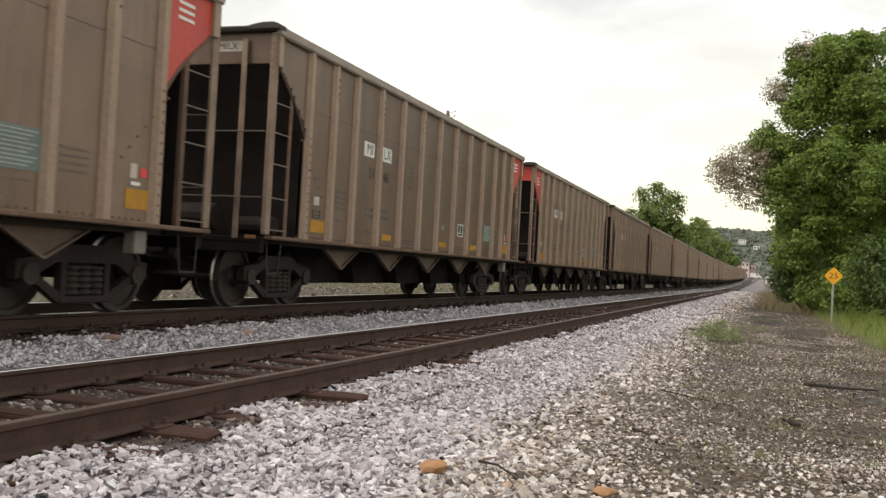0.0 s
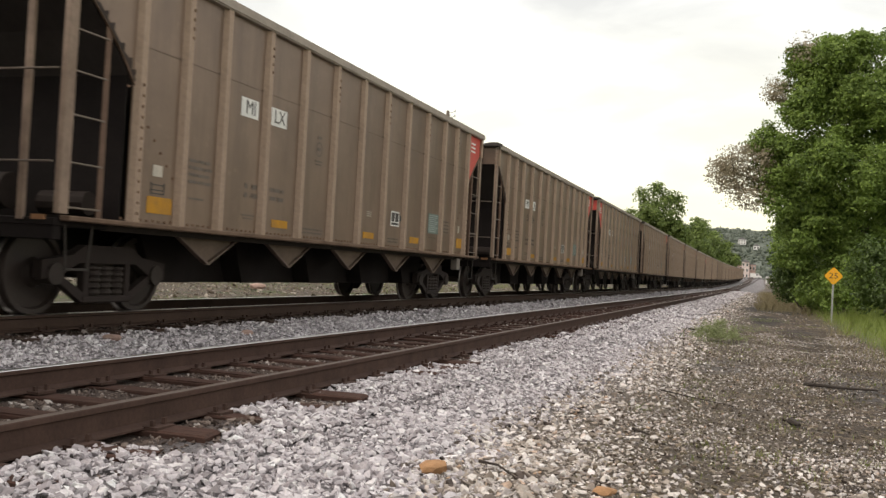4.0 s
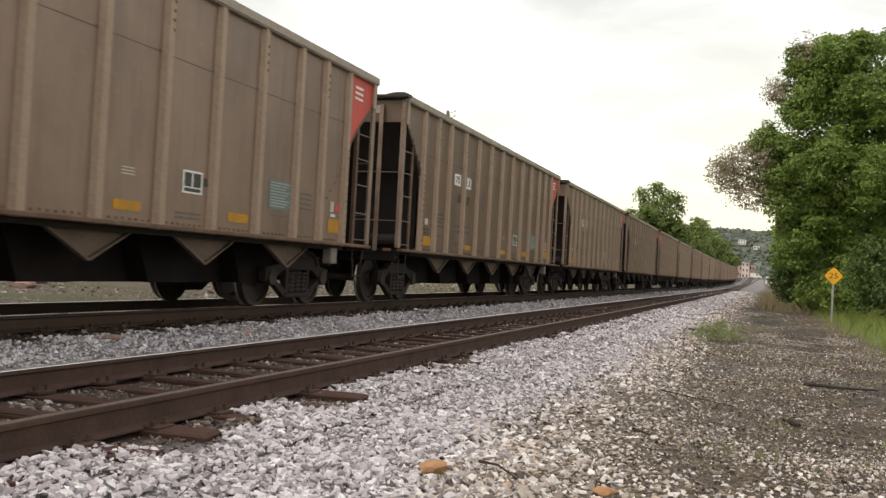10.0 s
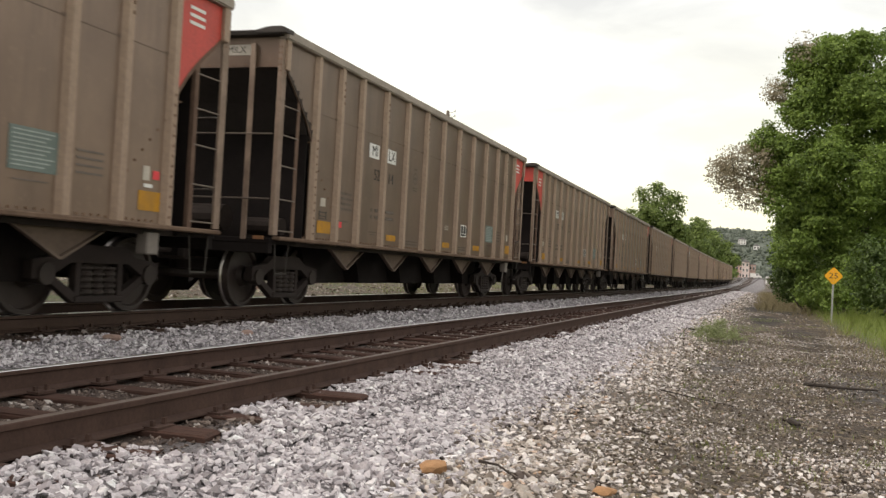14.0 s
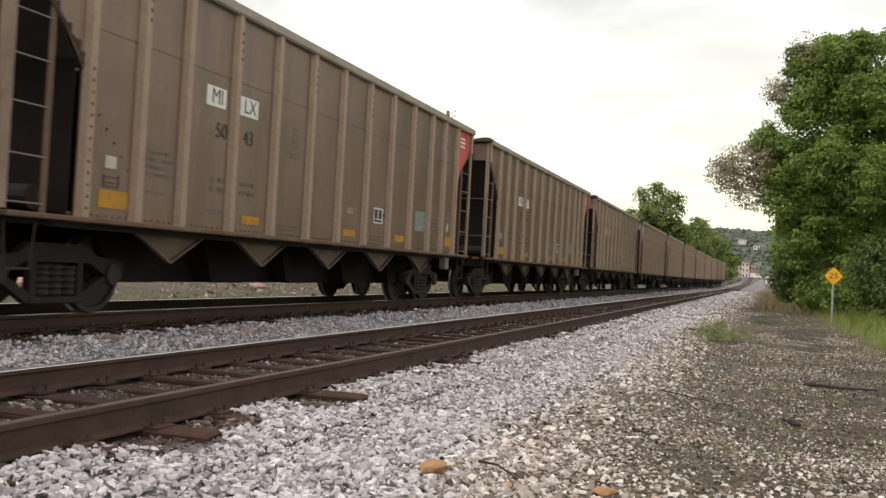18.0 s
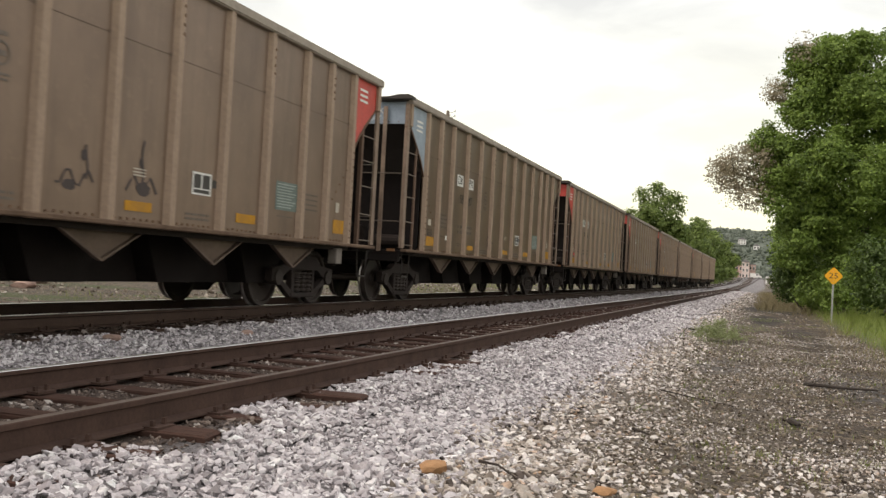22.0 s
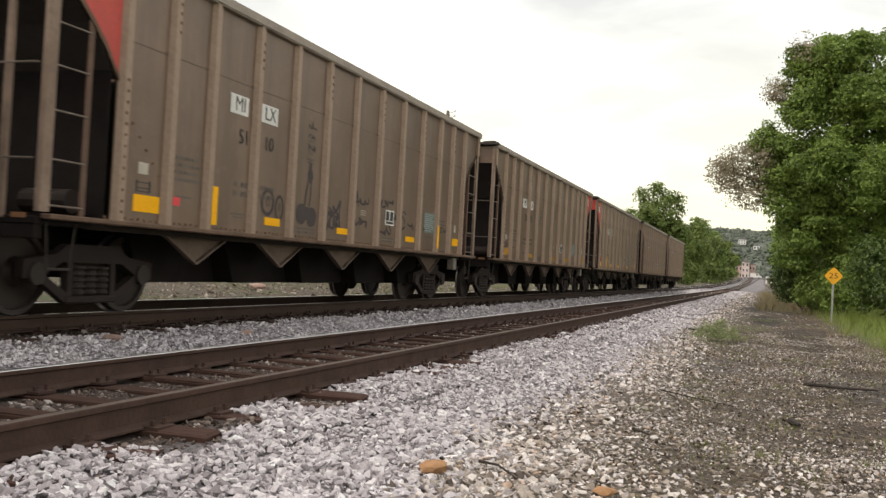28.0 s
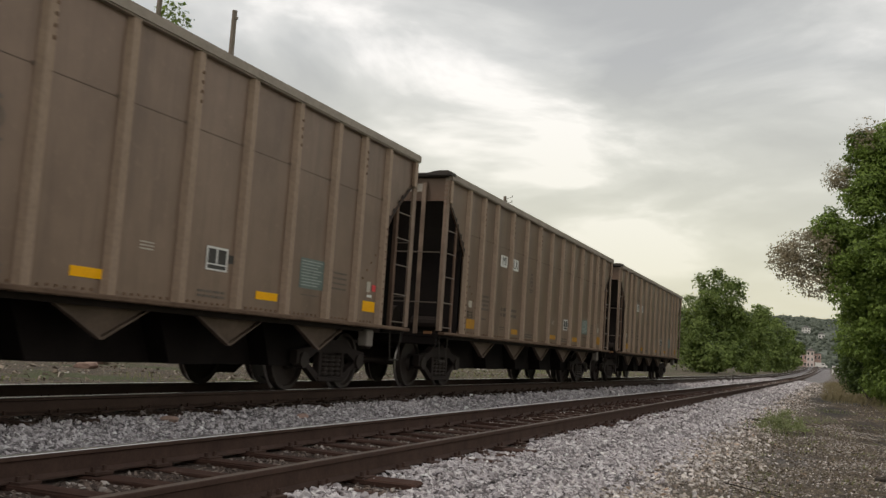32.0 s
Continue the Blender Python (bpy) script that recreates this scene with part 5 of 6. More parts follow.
def tree(label, x, y, tall, lobes, seed, leaf=0.15, material=None, trunk=0.22, clump=0.55, kind="tree", extra=None, boost=1.0, spread=1.12, bough=1.55):
    """Tapered trunk with limbs that reach into every lobe, and a crown of small leaves."""
    rng = np.random.default_rng(seed)
    rnd = random.Random(seed)
    z0 = height(x, y) - 0.1
    t = tagged(new(kind), label, kind)
    t.location = (x, y, z0)
    bm = bmesh.new()
    fork = z0 + tall * 0.22
    rod(bm, (0, 0, 0), (0.1, 0, fork - z0), trunk, 9, trunk * 0.75)
    rod(bm, (0.1, 0, fork - z0), (0.0, 0.1, tall * 0.8), trunk * 0.72, 8, trunk * 0.15)
    for lx, ly, lz, rx, rz, *_ in lobes:
        a = Vector((0.1, 0, (fork - z0) * rnd.uniform(0.8, 1.6)))
        b = Vector((lx - x, ly - y, lz - z0))
        m = a.lerp(b, 0.5) + Vector((rnd.uniform(-0.3, 0.3), rnd.uniform(-0.3, 0.3), rnd.uniform(0.0, 0.5)))
        rod(bm, a, m, trunk * 0.42, 7, trunk * 0.26)
        rod(bm, m, b, trunk * 0.26, 6, trunk * 0.09)
        for _ in range(5):
            d = Vector((rnd.gauss(0, 1), rnd.gauss(0, 1), rnd.gauss(0.4, 0.8))).normalized()
            e = b + Vector((d.x * rx, d.y * rx, d.z * rz)) * 0.85
            rod(bm, m.lerp(b, rnd.uniform(0.3, 1.0)), e, trunk * 0.10, 5, trunk * 0.03)
    part("trunk", bm, M_BARK, t)
    full = [(a, b, c, d * spread, e * spread, f, int(g * boost)) for a, b, c, d, e, f, g in lobes]
    me = bough_cloud("crown", full, leaf, rng, material or M_LEAF, clump * bough)
    crown = part("crown", me, material or M_LEAF, t)
    crown.location = (-x, -y, -z0)
    if extra:
        me = leaf_cloud("young_leaves", extra, leaf * 0.85, rng, M_BUD, clump * 0.85)
        o = part("young_leaves", me, M_BUD, t, "sparse brownish young leaves")
        o.location = (-x, -y, -z0)
    return t


def shrub(label, x, y, lobes, seed, leaf=0.12, material=None, clump=0.4):
    rng = np.random.default_rng(seed)
    rnd = random.Random(seed)
    z0 = height(x, y)
    t = tagged(new("shrub"), label, "shrub")
    t.location = (x, y, z0 - 0.05)
    bm = bmesh.new()
    for lx, ly, lz, rx, rz, *_ in lobes:
        for _ in range(4):
            rod(bm, (rnd.uniform(-0.2, 0.2), rnd.uniform(-0.2, 0.2), 0), (lx - x + rnd.uniform(-0.5, 0.5) * rx, ly - y + rnd.uniform(-0.5, 0.5) * rx, lz - z0 + 0.3 * rz), 0.03, 5, 0.008)
    part("stem", bm, M_BARK, t)
    o = part("foliage", leaf_cloud("foliage", lobes, leaf, rng, material or M_LEAF_SHADE, clump), material or M_LEAF_SHADE, t)
    o.location = (-x, -y, -z0 + 0.05)
    return t


tree("tall leafy green tree leaning over the gravel path", 6.6, 47, 13.0,
     [(4.6, 46, 9.8, 2.6, 2.6, 230, 60), (6.6, 47, 8.2, 3.4, 4.4, 260, 60), (2.7, 46, 8.6, 2.0, 2.2, 170, 60), (1.6, 45.6, 6.2, 1.7, 1.5, 130, 55),
      (3.6, 45, 5.6, 2.4, 2.0, 210, 60), (6.2, 46.8, 4.5, 2.4, 2.2, 200, 60), (2.4, 46, 3.9, 1.6, 1.3, 110, 55), (4.5, 47.2, 2.7, 2.2, 1.6, 180, 55), (8.4, 48, 6.0, 3.0, 3.6, 150, 60),
      (0.3, 45.8, 7.0, 1.0, 0.8, 60, 45), (1.5, 45.8, 9.2, 1.1, 1.5, 80, 55), (2.9, 45.8, 11.2, 1.5, 1.2, 90, 55), (2.0, 45.8, 10.7, 1.1, 1.1, 70, 55), (0.5, 46, 5.6, 1.0, 0.9, 50, 45), (1.3, 45.6, 4.3, 1.2, 1.2, 90, 55), (1.5, 46, 2.6, 1.1, 1.2, 90, 50)],
     21, leaf=0.12, boost=1.9, spread=0.96, bough=1.1, extra=[(-0.6, 45.8, 6.4, 1.15, 1.0, 90, 34), (-1.5, 45.8, 5.7, 0.85, 0.9, 70, 30), (-0.5, 45.8, 4.7, 1.0, 0.8, 60, 28), (-1.9, 45.8, 6.0, 0.5, 0.5, 28, 24), (0.3, 46, 9.6, 0.5, 0.6, 34, 34), (1.4, 45.8, 11.2, 0.6, 0.8, 30, 34)])
tree("dense green tree at the edge of the path", 5.5, 66, 9.0,
     [(4.6, 66, 6.0, 2.4, 2.2, 150, 50), (3.2, 65, 4.0, 2.0, 1.7, 140, 50), (6.0, 67, 4.2, 2.6, 2.6, 150, 50), (3.4, 64, 2.2, 1.9, 1.5, 120, 50)], 22, leaf=0.16, boost=1.4)
tree("bushy green tree farther along the path", 5.0, 95, 9.5,
     [(4.8, 95, 6.2, 2.8, 2.6, 130, 45), (3.4, 94, 3.6, 2.2, 2.2, 120, 45), (6.4, 96, 3.2, 2.8, 2.6, 110, 45)], 23, leaf=0.26, clump=0.7)
tree("green roadside tree in the distance", 6.5, 150, 11.0,
     [(6.5, 150, 7.5, 3.4, 3.2, 110, 40), (4.9, 149, 4.2, 2.6, 2.6, 100, 40), (8.5, 152, 4.2, 3.2, 3.2, 90, 40)], 24, leaf=0.36, clump=0.9)
tree("far green tree near the crossing", 9.0, 240, 12.0,
     [(9.0, 240, 8.0, 3.8, 3.6, 80, 35), (7.0, 239, 5.2, 3.0, 2.8, 70, 35)], 25, leaf=0.5, clump=1.1)
tree("round green tree behind the train", -15.6, 150, 14.5,
     [(-15.6, 150, 10.6, 3.6, 3.6, 190, 48), (-18.0, 150, 7.4, 3.2, 3.6, 130, 45), (-13.6, 150, 6.6, 2.4, 3.4, 130, 45), (-15.8, 149, 3.6, 4.0, 2.8, 150, 45), (-20.5, 152, 5.4, 3.0, 3.2, 100, 40), (-13.6, 148, 2.2, 2.6, 1.9, 110, 40), (-18, 149, 1.8, 3.0, 1.7, 100, 40)], 26, leaf=0.36, clump=0.8, material=M_FARLEAF)
tree("green tree with a lower ragged crown", -13.4, 190, 13.0,
     [(-13.2, 190, 9.6, 2.4, 3.0, 110, 42), (-11.9, 189, 6.6, 1.8, 3.6, 100, 42), (-14.8, 191, 5.4, 2.8, 4.0, 110, 42), (-12.4, 188, 2.6, 2.2, 2.2, 100, 40)], 27, leaf=0.42, clump=0.85, material=M_FARLEAF)
tree("far green tree beside the rails", -12.8, 245, 12.5,
     [(-12.8, 245, 9.4, 3.0, 3.6, 90, 40), (-11.4, 244, 5.6, 2.3, 3.6, 90, 40), (-15.0, 247, 6.0, 3.2, 4.2, 80, 40), (-12.0, 243, 3.0, 2.8, 2.4, 90, 40)], 28, leaf=0.5, clump=1.0, material=M_FARLEAF)
tree("distant green tree near the brick building", -11.6, 310, 11.5,
     [(-11.6, 310, 9.0, 3.2, 3.6, 80, 36), (-9.4, 309, 5.8, 2.2, 2.8, 70, 36), (-14.6, 312, 6.4, 3.4, 4.0, 70, 36), (-11.0, 308, 3.6, 3.0, 2.4, 80, 36)], 29, leaf=0.6, clump=1.1, material=M_FARLEAF)
tree("leafy tree behind the utility poles", -29.5, 35.5, 15.2,
     [(-29.2, 34.6, 12.8, 1.6, 2.3, 60, 40), (-30.5, 36, 9.5, 2.4, 2.6, 70, 40), (-28.2, 36, 8.4, 2.2, 2.4, 70, 40)], 31, leaf=0.2)
shrub("bright green shrub beside the gravel path", 2.0, 52, [(1.6, 52, 2.0, 1.2, 1.5, 110, 45), (3.0, 52, 1.0, 1.2, 1.2, 80, 45), (1.1, 52.4, 0.9, 0.8, 0.9, 60, 40)], 41)
shrub("broad green shrub under the tall tree", 4.4, 38, [(4.2, 38.5, 1.4, 1.1, 1.4, 110, 45), (5.6, 38, 1.2, 1.2, 1.4, 110, 45), (4.9, 36.5, 0.5, 0.9, 0.8, 70, 40)], 42)
shrub("leafy shrub in the grassy verge", 5.6, 33, [(5.4, 33, 0.9, 0.9, 1.1, 90, 45), (6.4, 34, 1.3, 1.0, 1.4, 90, 45)], 43)
shrub("low green shrub behind the speed sign", 3.2, 43, [(3.1, 43, 0.6, 0.9, 0.8, 80, 40), (3.8, 44, 1.0, 0.9, 1.0, 60, 40), (2.3, 46, 0.6, 1.0, 1.0, 90, 45), (3.4, 46, 1.4, 1.2, 1.2, 90, 45)], 44, material=M_LEAF)
shrub("low brushy growth along the path edge", 2.6, 72, [(2.4, 70, 0.6, 0.9, 0.9, 70, 40), (2.4, 76, 0.7, 1.0, 1.0, 70, 40)], 45, leaf=0.18)


def grass_mesh(name, spots, rng, tall, material):
    """Thin bent blades at spots (n x 3)."""
    n = len(spots)
    a = rng.uniform(0, 2 * np.pi, n)
    h = tall * rng.uniform(0.5, 1.3, n)
    w = h * 0.010 + 0.0016
    lean = rng.normal(size=(n, 2)) * h[:, None] * 0.35
    side = np.stack([np.cos(a) * w, np.sin(a) * w, np.zeros(n)], 1)
    tip = np.concatenate([lean, h[:, None]], 1)
    mid = np.concatenate([lean * 0.35, h[:, None] * 0.6], 1)
    p = np.stack([spots - side, spots + side, spots + mid + side * 0.7, spots + tip, spots + mid - side * 0.7], 1)
    base = np.arange(n)[:, None] * 5
    me = mesh_from_arrays(name, p.reshape(-1, 3), base + np.arange(5)[None])
    me.materials.append(material)
    return me


def build_grass():
    rng = np.random.default_rng(77)

    def field(x0, x1, y0, y1, n, keep):
        out = []
        for x, y, q in zip(rng.uniform(x0, x1, n), rng.uniform(y0, y1, n), rng.uniform(0, 1, n)):
            if q < keep(x, y):
                out.append((x, y, height(x, y) - 0.02))
        return np.array(out)
    verge = field(1.7, 9.0, -8, 62, 56000, lambda x, y: min(1.0, max(0.0, (x - 2.1 + 0.6 * noise.noise((y * 0.3, 1, 0)) + 0.7 * noise.noise((x * 1.7, y * 0.9, 6))) * 1.2)))
    ob = new("verge_grass", grass_mesh("verge_grass", verge, rng, 0.30, M_GRASS))
    tagged(ob, "bright green grass along the wooded verge", "grass", kind="stuff")
    dry = field(-0.4, 4.0, 40, 130, 26000, lambda x, y: (0.75 if noise.noise((x * 0.8, y * 0.35, 5)) > -0.05 else 0.12) * min(1.0, max(0.0, (y - 42 + 5 * noise.noise((x * 1.2, y * 0.5, 8))) / 14)) * min(1.0, max(0.15, x + 0.5)))
    ob = new("dry_grass", grass_mesh("dry_grass", dry, rng, 0.36, M_DRYGRASS))
    tagged(ob, "dry tan grass at the path's far edge", "grass", kind="stuff")
    edge = field(1.2, 3.6, 8, 48, 9000, lambda x, y: 0.7 * max(0.0, 1 - abs(x - 2.2 - 0.5 * noise.noise((y * 0.4, 3, 0)))) * (noise.noise((x * 1.1, y * 0.7, 12)) > -0.1))
    ob = new("dead_grass", grass_mesh("dead_grass", edge, rng, 0.16, M_DRYGRASS))
    tagged(ob, "thin tan dead grass along the verge's edge", "grass", kind="stuff")
    brush = field(-0.2, 2.4, 43, 58, 12000, lambda x, y: (0.6 if noise.noise((x * 1.3, y * 0.8, 2)) > 0.12 else 0.06) * min(1.0, max(0.0, (y - 43) / 8)))
    ob = new("dry_brush", grass_mesh("dry_brush", brush, rng, 0.30, M_DRYGRASS))
    tagged(ob, "tangled tan dry brush beside the muddy path", "grass", kind="stuff")
    far = field(-40, -11.8, 8, 90, 60000, lambda x, y: 0.75 if noise.noise((x * 0.2, y * 0.2, 3)) > 0.22 + (0.0 if y < 34 else -0.25) else 0.03)
    ob = new("far_side_grass", grass_mesh("far_side_grass", far, rng, 0.15, M_GRASS))
    tagged(ob, "patchy grass on the ground behind the train", "grass", kind="stuff")
    for label, x, y, r, n, tall in (("pale green weed clump growing from the gravel", -0.84, 20.1, 0.62, 110, 0.28), ("small green weed between stones", -1.0, 9.0, 0.12, 60, 0.06),
                                    ("small green weed between stones", -0.62, 12.0, 0.12, 40, 0.06), ("sparse weeds in the gravel path", -0.3, 27.0, 0.6, 160, 0.13),
                                    ("sparse weeds in the gravel path", 0.2, 34.0, 0.8, 200, 0.14)):
        spots = np.stack([x + rng.normal(size=n) * r * 0.5, y + rng.normal(size=n) * r * 0.9, np.full(n, height(x, y) - 0.02)], 1)
        weed = tagged(new("weed", grass_mesh("weed", spots, rng, tall, M_WEED)), label, "weed", kind="stuff")
    spots = []
    for _ in range(60):       # thin low weeds all along the path
        cx, cy = rng.uniform(-0.9, 2.1), 6.5 + 26 * rng.uniform(0, 1) ** 1.4
        for _ in range(26):
            x, y = cx + rng.normal() * 0.10, cy + rng.normal() * 0.16
            spots.append((x, y, height(x, y) - 0.01))
    low = grass_mesh("low_weeds", np.array(spots), rng, 0.06, M_GRASS)
    tagged(new("low_weeds", low), "thin low green weeds in the dirt path", "weed", kind="stuff")
    z = height(-0.84, 20.1)
    tuft = leaf_cloud("weed", [(-0.95, 20.0, z + 0.18, 0.32, 0.18, 70, 26), (-0.75, 20.4, z + 0.26, 0.34, 0.24, 80, 26), (-0.60, 19.8, z + 0.12, 0.32, 0.14, 50, 24)], 0.03, rng, M_WEED, 0.11)
    tagged(new("weed", tuft), "soft pale green bushy weed at the ballast's edge", "weed", kind="stuff")


build_grass()


# ================= sign, poles, loose things on the ground =================
M_SIGN = plain("orange_yellow_sign_face", (0.86, 0.40, 0.01), 0.5, 0.0, 0.12, 5.0, 0.0)
M_POSTWHITE = plain("grey_metal_post", (0.42, 0.42, 0.40), 0.5, 0.4, 0.25, 8.0, 0.1)
M_POLE = plain("weathered_pole_wood", (0.23, 0.19, 0.155), 0.9, 0.0, 0.35, 6.0, 0.4, stretch=(4, 4, 0.5))
M_STICK = plain("dark_dead_wood", (0.045, 0.034, 0.027), 0.9, 0.0, 0.4, 12.0, 0.4)
M_ROCK = plain("orange_sandstone", (0.42, 0.23, 0.11), 0.85, 0.0, 0.35, 14.0, 0.4)
M_ROCK2 = plain("pinkish_stone", (0.40, 0.27, 0.22), 0.85, 0.0, 0.35, 14.0, 0.4)


def build_sign():
    x, y = 2.36, 36.07
    z = height(x, y)
    s = tagged(new("speed_sign"), "orange-yellow diamond speed sign on a grey post", "sign")
    s.location = (x, y, z)
    part("post", boxes((0, 0.03, 0.85, 0.06, 0.05, 1.9), (0, 0.012, 0.85, 0.025, 0.02, 1.9), bevel=0.006), M_POSTWHITE, s)
    bm = bmesh.new()
    h = 0.32
    prism(bm, [(-h, 0), (0, -h), (h, 0), (0, h)], "y", -0.006, 0.006)
    bmesh.ops.bevel(bm, geom=[e for e in bm.edges if abs(e.verts[0].co.y - e.verts[1].co.y) > 0.01], offset=0.03, segments=2, affect="EDGES")
    plate = part("plate", bm, M_SIGN, s, loc=(0, -0.01, 1.19 - z))
    me = text_mesh("25", 0.27)
    me.materials.append(M_BLACK)
    t = part("digits", me, M_BLACK, plate, "black digits")
    t.matrix_basis = Matrix.Translation((0, -0.012, 0.0)) @ Matrix(((1.15, 0, 0, 0), (0, 0, -1, 0), (0, 1, 0, 0), (0, 0, 0, 1)))
    for dz in (-0.17, 0.17):
        part("bolt", rod(bmesh.new(), (0, -0.02, dz), (0, -0.004, dz), 0.012, 6), M_POSTWHITE, plate)


build_sign()


def build_pole(x, y, top, label, arm):
    z = height(x, y) - 0.2
    p = tagged(new("utility_pole"), label, "utility pole")
    p.location = (x, y, z)
    part("pole", rod(bmesh.new(), (0, 0, 0), (0, 0, top - z), 0.17, 10, 0.115), M_POLE, p)
    part("bracket", boxes((0.12, 0, top - z - 0.35, 0.12, 0.1, 0.12), bevel=0.01), M_POLE, p)
    for dz in (0.18, 0.55) if arm else ():
        arm_rod = part("insulator_arm", rod(bmesh.new(), (0.1, 0, top - z - dz), (0.55, 0, top - z - dz + 0.12), 0.02, 6), M_POLE, p)
        part("insulator", rod(bmesh.new(), (0.55, 0, top - z - dz + 0.08), (0.55, 0, top - z - dz + 0.26), 0.06, 8, 0.03), M_POSTWHITE, arm_rod)



build_pole(-24.4, 34.1, 14.85, "weathered wooden utility pole behind the train", False)
build_pole(-22.86, 68.0, 12.5, "pale weathered utility pole farther along the line", True)
build_pole(-28.6, 34.2, 17.5, "tall weathered utility pole behind the train", False)


def rock(label, x, y, size, material, seed, squash=0.6, turn=0):
    bm = bmesh.new()
    bmesh.ops.create_icosphere(bm, subdivisions=2, radius=0.5)
    rnd = random.Random(seed)
    ax = [Vector((rnd.gauss(0, 1), rnd.gauss(0, 1), rnd.gauss(0, 1))).normalized() for _ in range(7)]
    for v in bm.verts:
        for a in ax:
            d = v.co.dot(a)
            if d > 0.33:
                v.co -= a * (d - 0.33)
        v.co += Vector(noise.noise_vector(v.co * 4 + Vector((seed, 0, 0)))) * 0.04
        v.co = Vector((v.co.x * size * 1.5, v.co.y * size, v.co.z * size * squash))
    ob = new("rock", mesh_of(bm, "rock"))
    ob.data.materials.append(material)
    ob.matrix_basis = pose(x, y, height(x, y) + size * squash * 0.22, 4, -6, turn)
    return tagged(ob, label, "rock")


rock("orange-brown sandstone rock in the gravel", -1.75, 5.3, 0.155, M_ROCK, 3, 0.7, 15)
rock("small tan rock among pale gravel", -0.78, 5.4, 0.11, M_ROCK, 5, 0.6, 40)
rock("reddish stone beside the ballast", -6.75, 8.9, 0.16, M_ROCK2, 6, 0.7, 10)
rock("pinkish stone among the ballast", -6.5, 11.4, 0.14, M_ROCK2, 8, 0.7, 70)
rock("brown rock on the far bank", -17.5, 19.5, 0.5, M_ROCK2, 9, 0.6, 20)
rock("tan rock on the far bank", -19.4, 21.8, 0.6, M_ROCK2, 10, 0.5, 60)
rock("pinkish brown rock behind the rails", -16.5, 29.5, 0.5, M_ROCK2, 12, 0.6, 0)


def stick(label, pts, r, seed):
    """A dead branch along a few points on the ground (x, y)."""
    rnd = random.Random(seed)
    ps = [Vector((x, y, height(x, y) + 0.025 + rnd.uniform(0, 0.02))) for x, y in pts]
    bm = bmesh.new()
    n = len(ps) - 1
    for i in range(n):
        rod(bm, ps[i], ps[i + 1], r * (1 - 0.6 * i / n), 7, r * (1 - 0.6 * (i + 1) / n))
    ob = new("fallen_branch", mesh_of(bm, "fallen_branch"))
    ob.data.materials.append(M_STICK)
    return tagged(ob, label, "branch")


stick("dark fallen branch lying on the path", [(0.56, 12.6), (0.66, 12.35), (0.95, 12.3), (1.35, 12.35)], 0.028, 1)
stick("short dark stick in the gravel", [(-1.55, 5.55), (-1.42, 5.5), (-1.28, 5.35)], 0.010, 2)
stick("thin dark twig across the path", [(-0.95, 10.4), (-0.6, 10.0), (-0.2, 9.6)], 0.008, 3)
stick("thin pale twig on the gravel", [(-0.9, 7.6), (-0.75, 7.4)], 0.012, 4)
stick("dark stub of wood on the path", [(0.30, 9.0), (0.36, 8.8)], 0.038, 5)
stick("dark stick on the muddy path", [(1.25, 10.7), (1.6, 10.6)], 0.02, 6)
stick("twig on the ballast shoulder", [(-1.7, 24.2), (-1.35, 24.4)], 0.03, 7)


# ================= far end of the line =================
# Grey-green lightened so that distance haze sits in the base colour.
M_HILL_HAZE = plain("hazy_wooded_hillside", (0.125, 0.145, 0.115), 0.95, 0.0, 0.3, 0.03, 0.0, c2=(0.10, 0.12, 0.095))
M_BRICK = plain("red_brick_wall", (0.52, 0.36, 0.32), 0.85, 0.0, 0.25, 1.5, 0.1)
M_PINKWALL = plain("pale_pink_wall", (0.68, 0.56, 0.53), 0.85, 0.0, 0.2, 1.5, 0.1)
M_PALEWALL = plain("pale_painted_wall", (0.72, 0.70, 0.68), 0.8, 0.0, 0.15, 1.0, 0.1)
M_ROOF = plain("grey_roof", (0.20, 0.19, 0.19), 0.8, 0.0, 0.25, 1.0, 0.1)
M_GLASSDARK = plain("dark_window_glass", (0.03, 0.035, 0.04), 0.15, 0.0, 0.2, 1.0, 0.0)
M_ASPHALT = plain("worn_asphalt", (0.16, 0.155, 0.15), 0.9, 0.0, 0.25, 1.0, 0.2)
M_TYRE = plain("tyre_rubber", (0.02, 0.02, 0.02), 0.8, 0.0, 0.2, 4.0, 0.1)


def hill_height(x, y):
    k = min(1.0, max(0.0, (y - 560) / 1000.0))
    ridge = 73 + 7 * noise.noise((x * 0.004, 0, 9)) + 4 * noise.noise((x * 0.02, y * 0.01, 2))
    rough = 4.0 * noise.noise((x * 0.06, y * 0.05, 4)) + 2 * noise.noise((x * 0.16, y * 0.1, 8))
    return 3.0 + ridge * k * k * (3 - 2 * k) + rough * min(1, k * 3)


def build_hill():
    fn = hill_height
    xs = spaced([(-1600, -300, 40), (-300, 200, 100), (200, 1600, 40)])
    ys = spaced([(560, 1900, 34), (1900, 2600, 6)])
    ob = new("backdrop_hill", grid_mesh("backdrop_hill", xs, ys, fn))
    ob.data.materials.append(M_HILL_HAZE)
    tagged(ob, "distant wooded green hillside under the clouds", "hill", kind="structure")
    rng = np.random.default_rng(5)
    n = 12000
    xs, ys = rng.uniform(-360, 140, n), rng.uniform(640, 1650, n)
    spots = np.array([(x, y, fn(x, y) + 1.0) for x, y in zip(xs, ys)])
    me = scatter_stones("hill_woods", spots, rng.uniform(5, 9, n), rng, M_HILL_HAZE)
    for p in me.polygons:
        p.use_smooth = True
    tagged(new("hill_woods", me), "far woods covering the hillside", "woods", kind="stuff")


build_hill()


